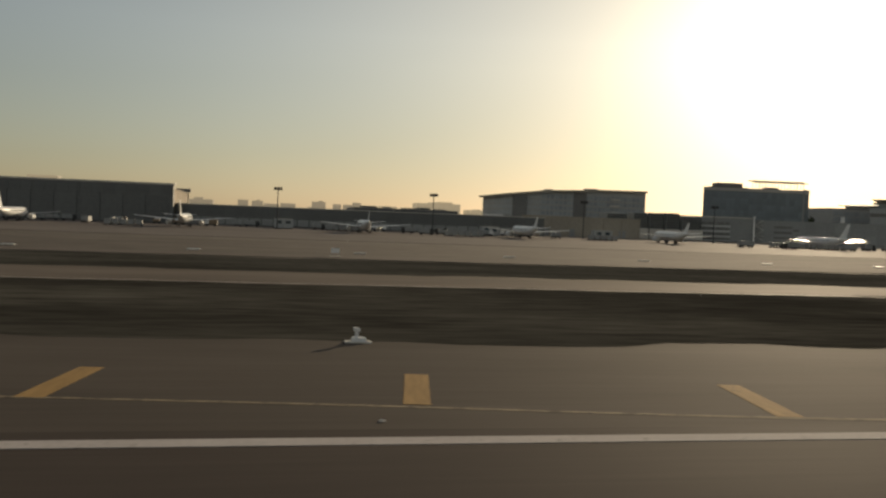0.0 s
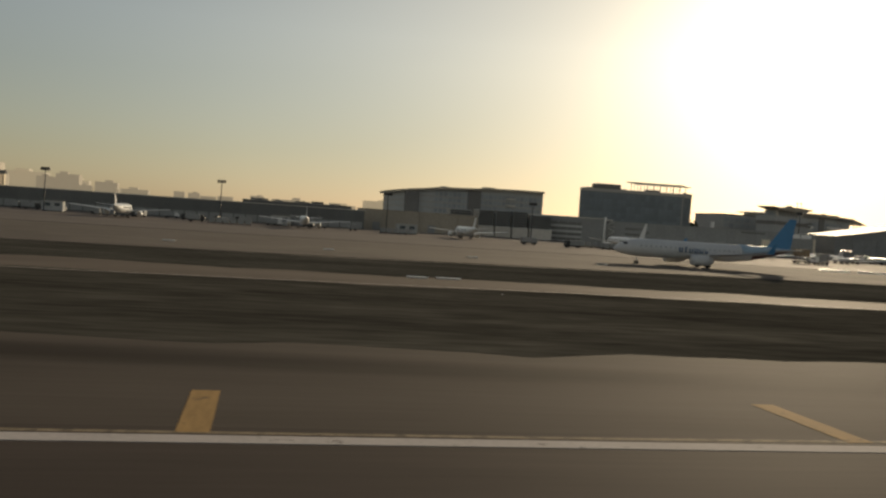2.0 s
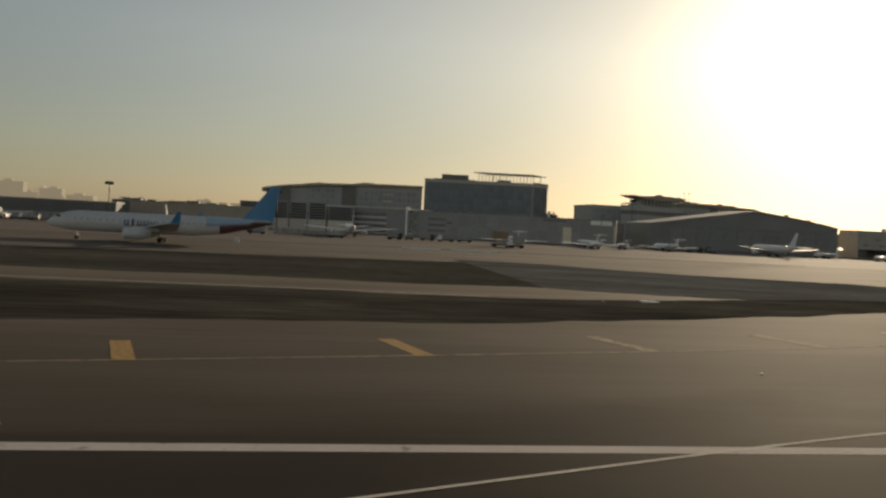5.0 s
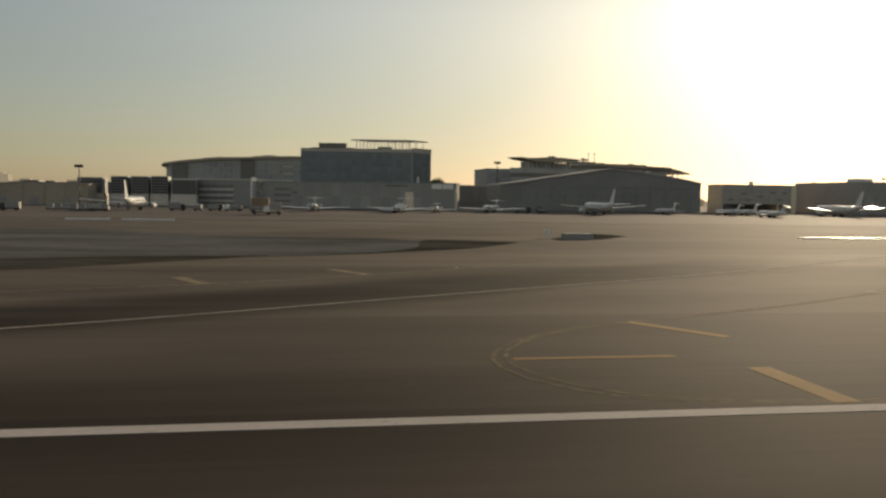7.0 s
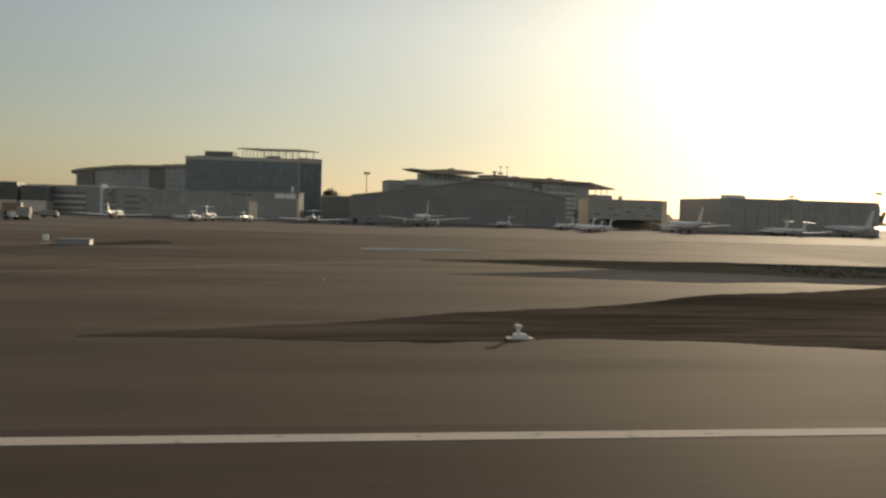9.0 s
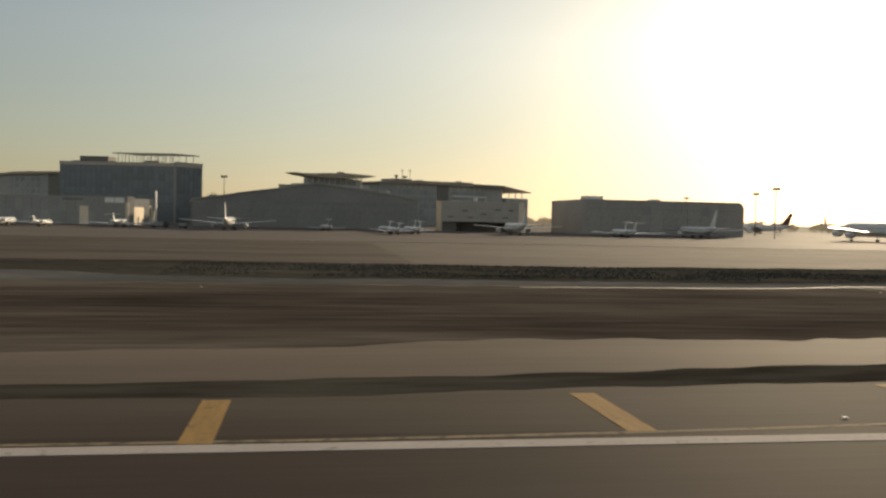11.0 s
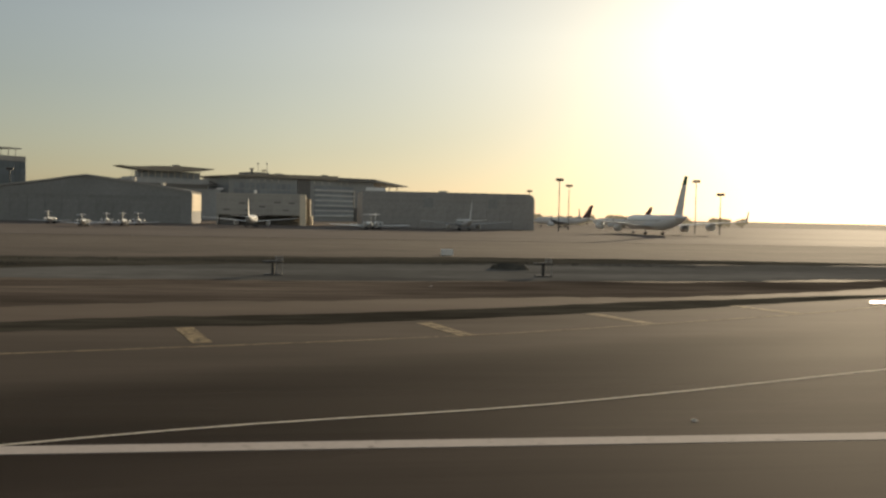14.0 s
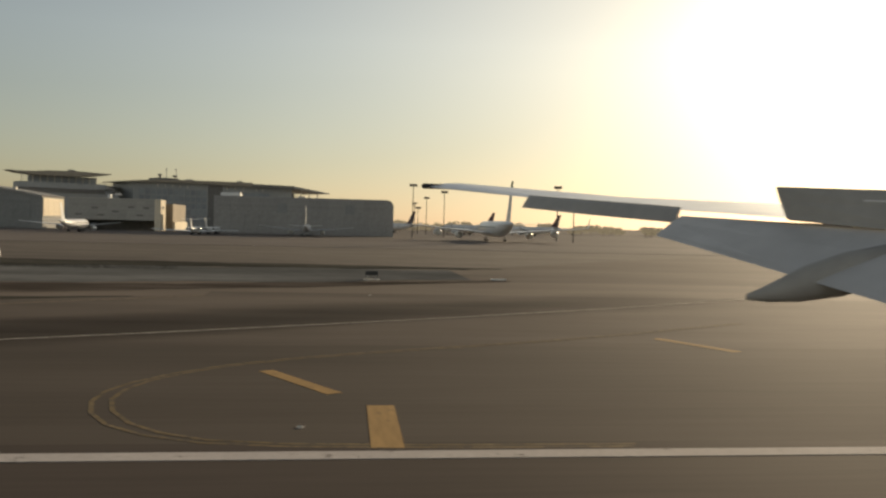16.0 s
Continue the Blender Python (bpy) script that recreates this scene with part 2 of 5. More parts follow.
STREAK = (0.05, 1, 1)
M = {
    "asphalt": surface("runway_asphalt", (0.085, 0.069, 0.058), 0.85, grain=3, spots=0.12, amount=0.22, bump=0.3, stretch=STREAK, spec=0.03, fine=0.4, blotch=0.16),
    "shoulder": surface("shoulder_asphalt", (0.108, 0.090, 0.074), 0.88, grain=2.5, spots=0.10, amount=0.20, bump=0.3, stretch=STREAK, spec=0.03, fine=0.4, blotch=0.16),
    "taxi": surface("taxiway_asphalt", (0.158, 0.129, 0.104), 0.85, grain=2, spots=0.08, amount=0.18, stretch=STREAK, spec=0.03, fine=0.4, blotch=0.16),
    "exit": surface("exit_asphalt", (0.123, 0.101, 0.083), 0.87, grain=2, spots=0.07, amount=0.28, stretch=(0.08, 1, 1), spec=0.03, fine=0.4, blotch=0.2),
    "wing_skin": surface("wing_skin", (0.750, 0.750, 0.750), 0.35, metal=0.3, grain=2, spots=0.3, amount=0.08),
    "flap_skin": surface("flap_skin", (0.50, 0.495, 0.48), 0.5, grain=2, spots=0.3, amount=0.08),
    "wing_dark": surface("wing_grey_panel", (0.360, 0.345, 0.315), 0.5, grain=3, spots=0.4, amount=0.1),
    "grass": surface("dry_grass", (0.072, 0.067, 0.055), 0.95, grain=0.9, spots=0.06, amount=0.40, bump=0.8, stretch=(0.25, 1, 1), spec=0.0, blotch=0.3),
    "dusty_grass": surface("dusty_dry_grass", (0.109, 0.091, 0.076), 0.95, grain=0.9, spots=0.06, amount=0.45, bump=0.8, stretch=(0.12, 1, 1), spec=0.0, blotch=0.35),
    "scrub": surface("dark_scrub", (0.078, 0.074, 0.062), 0.95, grain=1.5, spots=0.09, amount=0.35, bump=0.8, stretch=(0.3, 1, 1), spec=0.0, blotch=0.25),
    "pond": surface("grey_gravel_bed", (0.144, 0.144, 0.137), 0.9, grain=1.2, spots=0.07, amount=0.25, bump=0.4, stretch=(0.3, 1, 1), spec=0.0, blotch=0.28),
    "sand": surface("pale_sand", (0.141, 0.121, 0.102), 0.95, grain=0.8, spots=0.02, amount=0.22, bump=0.3, stretch=(0.2, 1, 1), spec=0.05, blotch=0.14),
    "apron": surface("apron_concrete", (0.183, 0.158, 0.138), 0.85, grain=0.5, spots=0.03, amount=0.15, stretch=(0.2, 1, 1), spec=0.03),
    "white_paint": surface("white_road_paint", (0.511, 0.461, 0.425), 0.9, spec=0.08, grain=5, spots=0.4, amount=0.10, wear=0.15),
    "white_paint_worn": surface("worn_concrete_edge", (0.329, 0.283, 0.228), 0.8, grain=3, spots=0.3, amount=0.25),
    "clad_mid": surface("mid_grey_cladding", (0.275, 0.28, 0.27), 0.6, grain=1.0, spots=0.05, amount=0.10, per_object=0.08),
    "yellow_paint": surface("yellow_road_paint", (0.402, 0.249, 0.100), 0.9, spec=0.08, grain=4, spots=0.6, amount=0.18, wear=0.2),
    "thin_paint": surface("worn_line_paint", (0.286, 0.226, 0.148), 0.9, spec=0.08, grain=4, spots=0.6, amount=0.25, wear=0.6),
    "lead_paint": surface("pale_taxi_line_paint", (0.599, 0.548, 0.460), 0.9, spec=0.08, grain=4, spots=0.6, amount=0.15),
    "worn_yellow": surface("worn_yellow_paint", (0.336, 0.262, 0.160), 0.9, spec=0.08, grain=3, spots=0.6, amount=0.25, wear=0.7),
    "dark_hangar": surface("dark_hangar_cladding", (0.122, 0.126, 0.122), 0.6, grain=1.0, spots=0.05, amount=0.12, per_object=0.08),
    "tower_frame": surface("dark_curtain_wall_frame", (0.175, 0.193, 0.204), 0.75, spec=0.04, grain=1.0, spots=0.05, amount=0.12),
    "island_yellow": surface("island_yellow_paint", (0.194, 0.142, 0.077), 0.9, spec=0.08, grain=3, spots=0.6, amount=0.3, wear=0.7),
    "tan_wall": surface("tan_render_wall", (0.30, 0.25, 0.185), 0.85, grain=0.8, spots=0.06, amount=0.12, per_object=0.06),
    "white": surface("aircraft_white", (0.72, 0.72, 0.70), 0.3, grain=1.5, spots=0.2, amount=0.06),
    # white fuselage paint darkened: shade of the near side put into its colour
    "pale_grey": surface("aircraft_white_shaded", (0.52, 0.53, 0.53), 0.35, grain=1.5, spots=0.2, amount=0.06),
    "vault_grey": surface("slate_grey_cladding", (0.238, 0.243, 0.238), 0.65, grain=1.0, spots=0.05, amount=0.12, per_object=0.06, spec=0.15),
    "dusty_clad": surface("dusty_brown_grey_cladding", (0.329, 0.321, 0.305), 0.65, grain=1.0, spots=0.05, amount=0.14, per_object=0.06, spec=0.15),
    "gloss_white": surface("aircraft_gloss_white", (0.78, 0.78, 0.76), 0.14, grain=1.5, spots=0.2, amount=0.05),
    "grey_metal": surface("aircraft_grey", (0.42, 0.43, 0.44), 0.35, metal=0.2, grain=2, spots=0.2, amount=0.08),
    "blue": surface("airline_blue", (0.045, 0.20, 0.39), 0.35, grain=2, spots=0.2, amount=0.08),
    "pale_blue": surface("pale_blue_tail", (0.30, 0.42, 0.52), 0.4, grain=2, spots=0.2, amount=0.08),
    "navy": surface("lettering_navy", (0.10, 0.15, 0.24), 0.4, grain=2, amount=0.05),
    "maroon": surface("tail_cone_dark", (0.10, 0.05, 0.05), 0.4, grain=2, amount=0.08),
    "green": surface("fin_green", (0.05, 0.14, 0.06), 0.45, grain=2, amount=0.08),
    "tyre": surface("tyre_rubber", (0.02, 0.02, 0.02), 0.8, grain=6, amount=0.1),
    "dark_metal": surface("dark_metal", (0.05, 0.05, 0.05), 0.5, metal=0.5, grain=4, amount=0.1),
    "steel": surface("galvanised_steel", (0.35, 0.35, 0.34), 0.5, metal=0.6, grain=4, amount=0.1),
    "glass": surface("dark_window_glass", (0.060, 0.080, 0.090), 0.15, grain=0.3, spots=0.05, amount=0.25, per_object=0.35),
    "glass_wall": surface("tower_glazing", (0.195, 0.224, 0.241), 0.7, spec=0.04, grain=0.2, spots=0.04, amount=0.14, per_object=0.10),
    "clad": surface("grey_cladding", (0.502, 0.502, 0.481), 0.6, grain=1.0, spots=0.05, amount=0.10, per_object=0.08),
    "clad_dark": surface("dark_cladding", (0.263, 0.271, 0.263), 0.6, grain=1.0, spots=0.05, amount=0.12, per_object=0.08),
    "stone": surface("pale_stone_cladding", (0.624, 0.546, 0.429), 0.75, grain=0.8, spots=0.05, amount=0.10, per_object=0.06),
    "concrete": surface("plain_concrete", (0.560, 0.525, 0.462), 0.8, grain=0.8, spots=0.05, amount=0.12, per_object=0.06),
    "facade": surface("grey_facade_panels", (0.389, 0.401, 0.395), 0.7, grain=0.8, spots=0.05, amount=0.10, per_object=0.06, spec=0.15),
    "facade_band": surface("pale_grey_facade_trim", (0.40, 0.385, 0.35), 0.7, grain=0.8, spots=0.05, amount=0.10, per_object=0.06, spec=0.15),
    "facade_dark": surface("dark_grey_facade", (0.20, 0.195, 0.185), 0.7, grain=0.8, spots=0.05, amount=0.12, per_object=0.08, spec=0.1),
    # low sun's warm brightness put into the colour of sun-facing walls
    "cream": surface("cream_sunlit_wall", (0.76, 0.67, 0.52), 0.8, grain=0.8, spots=0.05, amount=0.08, per_object=0.05, spec=0.15),
    "roof_tan": surface("dusty_tan_roof_edge", (0.36, 0.32, 0.26), 0.7, grain=0.8, spots=0.05, amount=0.10, per_object=0.05, spec=0.15),
    "facade_glass": surface("slate_glazing", (0.320, 0.346, 0.358), 0.6, spec=0.1, grain=0.3, spots=0.05, amount=0.12, per_object=0.12),
    "roof": surface("roof_sheet", (0.450, 0.420, 0.375), 0.6, grain=1, spots=0.05, amount=0.12),
    "leaf": surface("foliage", (0.055, 0.065, 0.035), 0.9, spec=0.05, grain=2, spots=0.4, amount=0.3),
    "bark": surface("bark", (0.10, 0.075, 0.05), 0.9, grain=5, amount=0.25),
    "tan": surface("tan_paint", (0.22, 0.16, 0.10), 0.6, grain=3, amount=0.1),
    "sign_face": surface("sign_white", (0.6, 0.58, 0.52), 0.5, grain=3, amount=0.08),
}


def stain_material():
    m = surface("rubber_stain", (0.036, 0.029, 0.023), 0.8, grain=1.2, spots=0.08, amount=0.3, spec=0.05)
    nt = m.node_tree
    b = nt.nodes["Principled BSDF"]
    at = nt.nodes.new("ShaderNodeAttribute")
    at.attribute_name = "cover"
    n = nt.nodes.new("ShaderNodeTexNoise")
    n.inputs["Scale"].default_value = 0.15
    tc = nt.nodes.new("ShaderNodeTexCoord")
    mp = nt.nodes.new("ShaderNodeMapping")
    mp.inputs["Scale"].default_value = (0.2, 1.6, 1)
    nt.links.new(tc.outputs["Object"], mp.inputs[0])
    nt.links.new(mp.outputs[0], n.inputs["Vector"])
    r = nt.nodes.new("ShaderNodeMapRange")
    r.inputs["From Min"].default_value, r.inputs["From Max"].default_value = 0.3, 0.6
    r.inputs["To Min"].default_value, r.inputs["To Max"].default_value = 0.55, 1.0
    nt.links.new(n.outputs["Fac"], r.inputs["Value"])
    k = nt.nodes.new("ShaderNodeMath")
    k.operation = "MULTIPLY"
    nt.links.new(at.outputs["Fac"], k.inputs[0])
    nt.links.new(r.outputs[0], k.inputs[1])
    nt.links.new(k.outputs[0], b.inputs["Alpha"])
    return m


M["rubber"] = stain_material()


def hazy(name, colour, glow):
    """Distance seen through dusty air: a plain surface whose emission paints the veil of haze."""
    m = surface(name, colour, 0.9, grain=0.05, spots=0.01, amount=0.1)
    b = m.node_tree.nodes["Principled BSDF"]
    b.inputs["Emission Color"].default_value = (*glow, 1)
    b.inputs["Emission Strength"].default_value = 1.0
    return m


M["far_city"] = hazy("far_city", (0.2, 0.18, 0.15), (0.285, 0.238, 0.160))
# glow on the tree row stands in for haze before it
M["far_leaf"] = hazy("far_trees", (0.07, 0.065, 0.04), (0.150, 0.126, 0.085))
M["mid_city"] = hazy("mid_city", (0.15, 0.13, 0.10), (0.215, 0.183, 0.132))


# ---------------------------------------------------------------- mesh helpers
def mesh(name, bm, material):
    me = bpy.data.meshes.new(name)
    bmesh.ops.recalc_face_normals(bm, faces=bm.faces)
    bm.to_mesh(me)
    bm.free()
    me.materials.append(M[material])
    return me


def part(name, bm, material, parent, label="", smooth=False):
    ob = new(name, mesh(name, bm, material))
    if smooth:
        for p in ob.data.polygons:
            p.use_smooth = True
    ob.parent = parent
    if label:
        tagged(ob, label)
    return ob


def thing(name, label, category, m=None, group="", kind=""):
    ob = new(name)
    if m:
        ob.matrix_world = m
    return tagged(ob, label, category, group, kind)


def box(bm, x0, y0, z0, x1, y1, z1, bevel=0.0):
    v = [bm.verts.new((x, y, z)) for z in (z0, z1) for y in (y0, y1) for x in (x0, x1)]
    fs = [bm.faces.new([v[i] for i in q]) for q in ((0, 2, 3, 1), (4, 5, 7, 6), (0, 1, 5, 4), (2, 6, 7, 3), (1, 3, 7, 5), (0, 4, 6, 2))]
    if bevel:
        es = list({e for f in fs for e in f.edges})
        bmesh.ops.bevel(bm, geom=es, offset=bevel, segments=1, affect="EDGES", clamp_overlap=True)
    return bm


def boxes(*specs, bevel=0.0):
    bm = bmesh.new()
    for s in specs:
        box(bm, *s, bevel=bevel)
    return bm


def prism(points, axis, lo, hi):
    """A closed outline pushed along an axis. Outline in the two other axes, in order x, y, z."""
    bm = bmesh.new()

    def at(p, d):
        q = list(p)
        q.insert("xyz".index(axis), d)
        return bm.verts.new(q)
    a, b = [at(p, lo) for p in points], [at(p, hi) for p in points]
    bm.faces.new(a)
    bm.faces.new(b[::-1])
    for i in range(len(a)):
        j = (i + 1) % len(a)
        bm.faces.new((a[i], a[j], b[j], b[i]))
    return bm


def loft(rings, close=True, caps=True):
    bm = bmesh.new()
    vs = [[bm.verts.new(p) for p in r] for r in rings]
    for a, b in zip(vs, vs[1:]):
        n = len(a)
        for i in range(n if close else n - 1):
            j = (i + 1) % n
            bm.faces.new((a[i], a[j], b[j], b[i]))
    if caps:
        bm.faces.new(vs[0][::-1])
        bm.faces.new(vs[-1])
    return bm


def tube(bm, a, b, r0, r1=None, n=8):
    r1 = r0 if r1 is None else r1
    a, b = Vector(a), Vector(b)
    d = (b - a).normalized()
    u = d.orthogonal().normalized()
    w = d.cross(u)
    ra = [bm.verts.new(a + (u * math.cos(k) + w * math.sin(k)) * r0) for k in [2 * math.pi * i / n for i in range(n)]]
    rb = [bm.verts.new(b + (u * math.cos(k) + w * math.sin(k)) * r1) for k in [2 * math.pi * i / n for i in range(n)]]
    for i in range(n):
        j = (i + 1) % n
        bm.faces.new((ra[i], ra[j], rb[j], rb[i]))
    bm.faces.new(ra[::-1])
    bm.faces.new(rb)
    return bm


def smooth_line(points, step=2.0):
    """Points along a soft curve through the given ones."""
    out = []
    p = [Vector(q) for q in points]
    p = [2 * p[0] - p[1]] + p + [2 * p[-1] - p[-2]]
    for i in range(1, len(p) - 2):
        n = max(2, int((p[i + 1] - p[i]).length / step))
        for k in range(n):
            t = k / n
            a, b, c, d = p[i - 1], p[i], p[i + 1], p[i + 2]
            ab, bc, cd = (b - a).length, (c - b).length, (d - c).length
            m1, m2 = (c - a) * (bc / (ab + bc)), (d - b) * (bc / (bc + cd))
            out.append(b * (2 * t ** 3 - 3 * t * t + 1) + m1 * (t ** 3 - 2 * t * t + t) + c * (3 * t * t - 2 * t ** 3) + m2 * (t ** 3 - t * t))
    return out + [p[-2]]


def ribbon(points, width, z, thick=0.004):
    pts = smooth_line(points)
    rows = []
    for i, q in enumerate(pts):
        d = (pts[min(i + 1, len(pts) - 1)] - pts[max(i - 1, 0)]).normalized()
        s = Vector((-d.y, d.x)) * width / 2
        rows.append([(q.x + s.x, q.y + s.y, z + thick), (q.x - s.x, q.y - s.y, z + thick), (q.x - s.x, q.y - s.y, z), (q.x + s.x, q.y + s.y, z)])
    return loft(rows)


def sheet(near, far, z, depth=0.3, ragged=0.0):
    """A slab of ground between a near and a far edge line, both from low to high x."""
    a, b = smooth_line(near, 4.0), smooth_line(far, 4.0)
    n = 420 if ragged else 60

    def along(line, k):
        f = k / n * (len(line) - 1)
        i = min(int(f), len(line) - 2)
        return line[i].lerp(line[i + 1], f - i)
    bm = bmesh.new()
    rows = [(along(a, k), along(b, k)) for k in range(n + 1)]
    if ragged:
        for p, q in rows:
            gap = min(1.0, (q - p).length / 8)
            for e, far_side in ((p, 0), (q, 1)):
                w = noise.noise((e.x * 0.09, far_side * 40.0, z * 90)) * 1.3 + noise.noise((e.x * 0.45, far_side * 40.0 + 7, z * 90)) * 0.5
                e.y += w * ragged * gap
    vs = [[bm.verts.new((p.x, p.y, zz)) for p in r for zz in (z, z - depth)] for r in rows]
    for p, q in zip(vs, vs[1:]):
        bm.faces.new((p[0], q[0], q[2], p[2]))
        bm.faces.new((p[0], p[1], q[1], q[0]))
        bm.faces.new((p[2], q[2], q[3], p[3]))
    return bm


def setting(name, bm, material, label, category):
    return tagged(new(name, mesh(name, bm, material)), label, category, kind="structure")


# ---------------------------------------------------------------- ground
bm = bmesh.new()
bmesh.ops.create_grid(bm, x_segments=2, y_segments=2, size=4500)
ground = setting("ground", bm, "sand", "pale dusty sand stretching flat to the horizon", "ground")
ground.location = (300, 1500, -0.06)
setting("runway", boxes((-900, -60, -0.4, 1700, 24.2, 0.0)), "asphalt", "dark brown-grey asphalt runway with worn streaks", "runway")
setting("runway_shoulder", boxes((-900, 24.2, -0.4, 1700, 43, -0.004)), "shoulder", "brown-grey asphalt shoulder beside the runway", "pavement")
setting("apron", boxes((-900, 205, -0.3, 1700, 700, 0.0)), "apron", "pale concrete apron in front of the hangars", "apron")
setting("taxiway", boxes((-900, 74, -0.3, 1700, 91, -0.006)), "taxi", "pale brown asphalt taxiway parallel to the runway", "taxiway")
# connecting pavements at the two exits
setting("exit_taxiway", sheet([(120, 40), (200, 40), (330, 40), (420, 40)], [(120, 42), (200, 76), (330, 210), (420, 210)], -0.008), "exit", "wide asphalt exit leading off the runway", "taxiway")
setting("exit_taxiway_far", sheet([(470, 40), (560, 40), (680, 40), (800, 40)], [(470, 41), (540, 64), (690, 210), (800, 210)], -0.008), "exit", "wide asphalt exit leading off the runway", "taxiway")
# unpaved strips between the pavements
setting("verge_first", sheet([(-900, 42.5), (-100, 42.5), (60, 41), (105, 40), (150, 43.5), (213, 57), (245, 72), (262, 86)], [(-900, 75), (-100, 75), (60, 75), (110, 78), (150, 77), (210, 73), (243, 83), (262, 87)], 0.005, ragged=1.5), "grass", "dark strip of dry grass beside the runway", "verge")
setting("verge_second", sheet([(-900, 90), (60, 90), (150, 88), (217, 87)], [(-900, 117), (60, 118), (130, 127), (219, 140)], 0.005, ragged=1.5), "scrub", "dark gravel and scrub strip between taxiways", "verge")
setting("gravel_bed_first", sheet([(217.2, 86.5), (228, 81.5), (250, 82), (268, 87), (276, 94), (281, 108)], [(219.2, 150), (232, 147), (250, 130), (270, 124), (277, 121), (281, 112)], 0.004, ragged=1.5), "pond", "grey gravel bed between the taxiways", "verge")
setting("verge_tail", sheet([(262, 85.2), (272, 89.5), (279, 94.8), (285, 99.5), (294, 113)], [(262, 85.6), (272, 91.5), (278, 99), (283, 119), (294, 114.5)], 0.006, ragged=0.7), "scrub", "pointed end of a dark scrub strip", "verge")
setting("scrub_patch", sheet([(302, 124), (308, 121), (312, 126), (317, 133)], [(302, 125.5), (308, 134), (312, 144), (317, 134.5)], 0.006, ragged=0.7), "scrub", "dark patch of scrub by the equipment shelter", "verge")
setting("verge_third", sheet([(326.5, 40.2), (340, 39.8), (380, 37.6), (411, 41.5), (440, 44), (465, 48), (515, 62), (545, 67.5), (594, 92)], [(326.5, 40.8), (345, 50), (390, 74), (420, 76), (440, 76), (470, 76), (513, 77), (560, 83), (594, 94)], 0.005, ragged=1.5), "dusty_grass", "dark strip of dry grass and scrub beside the runway", "verge")
setting("verge_edge", sheet([(372, 29), (411, 29.8), (435, 32), (463, 36), (490, 43), (517, 50.3), (543, 60.6), (560, 68)], [(372, 30), (411, 32.8), (435, 35.6), (464, 40.4), (490, 47.5), (516, 54.6), (545, 65.0), (560, 69)], 0.005, ragged=1.5), "grass", "narrow dark strip of bare earth at the pavement edge", "verge")
setting("verge_fourth", sheet([(350, 104), (372, 94), (395, 85), (440, 83.5), (465, 85), (482, 92), (508, 103), (555, 112), (575, 114), (598, 118)], [(350, 105), (372, 111), (395, 112), (440, 109), (465, 111), (482, 113), (505, 119), (550, 124), (580, 122), (598, 119.5)], 0.005, ragged=1.5), "scrub", "dark scrub strip in front of the apron", "verge")
setting("gravel_bed", sheet([(350, 81), (372, 77.5), (395, 77), (440, 77), (473, 77), (513, 78), (560, 84), (590, 94)], [(350, 82), (372, 93), (395, 98), (440, 98), (473, 98.5), (508, 102.5), (555, 111), (590, 113)], 0.001, ragged=1.5), "pond", "grey gravel bed between dark verges", "verge")
setting("pale_strip", sheet([(360, 30.4), (395, 30.2), (411, 31), (440, 33.5), (465, 38.5), (517, 52), (545, 62), (565, 70)], [(360, 31), (380, 38), (395, 43), (411, 44), (440, 46), (465, 50), (515, 63), (545, 69), (565, 80)], 0.0), "taxi", "pale dusty strip of old pavement", "pavement")
setting("sand_strip", sheet([(-900, 119), (60, 120), (130, 129), (190, 135)], [(-900, 200), (60, 200), (130, 200), (190, 200)], 0.012), "sand", "pale sandy strip before the apron", "verge")

setting("taxiway_edge", ribbon([(-900, 75.3), (-100, 75.3), (60, 75.3), (110, 78.2), (150, 77.3), (208, 73.4)], 0.5, 0.008), "white_paint_worn", "thin pale concrete edge of the taxiway", "kerb")
setting("gravel_edge", ribbon([(425, 75.2), (449.4, 76.4), (459.2, 79.2), (470, 80.5)], 0.7, 0.009), "white_paint_worn", "thin pale concrete edge of the gravel bed", "kerb")
for x0, x1 in ((216, 225), (227.5, 238.5)):
    setting("apron_barrier", boxes((x0, 197.2, -0.1, x1, 197.7, 0.3), bevel=0.04), "white", "long low white barrier beside the apron", "barrier")


setting("grass_barrier", boxes((344.3, 128.2, -0.1, 361.9, 128.6, 0.22), bevel=0.04), "white", "long low white barrier on the open ground", "barrier")


def stain(name, points, width, strength, label, z=0.0135):
    """A soft-edged dark rubber stain along a curve, darker in its middle, thin on the pavement."""
    pts = smooth_line(points, 3.0)
    bm = bmesh.new()
    layer = bm.verts.layers.float_color.new("cover")
    rows = []
    for i, q in enumerate(pts):
        d = (pts[min(i + 1, len(pts) - 1)] - pts[max(i - 1, 0)]).normalized()
        side = Vector((-d.y, d.x))
        ends = min(1.0, min(i, len(pts) - 1 - i) / 8)
        row = []
        for k in range(9):
            f = k / 8 * 2 - 1
            w = width * (0.8 + 0.35 * noise.noise((i * 0.13, k * 0.1, 3.0)))
            v = bm.verts.new((q.x + side.x * f * w / 2, q.y + side.y * f * w / 2, z))
            a = (1 - f * f) ** 1.2 * ends * strength
            v[layer] = (a, a, a, 1)
            row.append(v)
        rows.append(row)
    for a, b in zip(rows, rows[1:]):
        for k in range(8):
            bm.faces.new((a[k], a[k + 1], b[k + 1], b[k]))
    return setting(name, bm, "rubber", label, "stain")


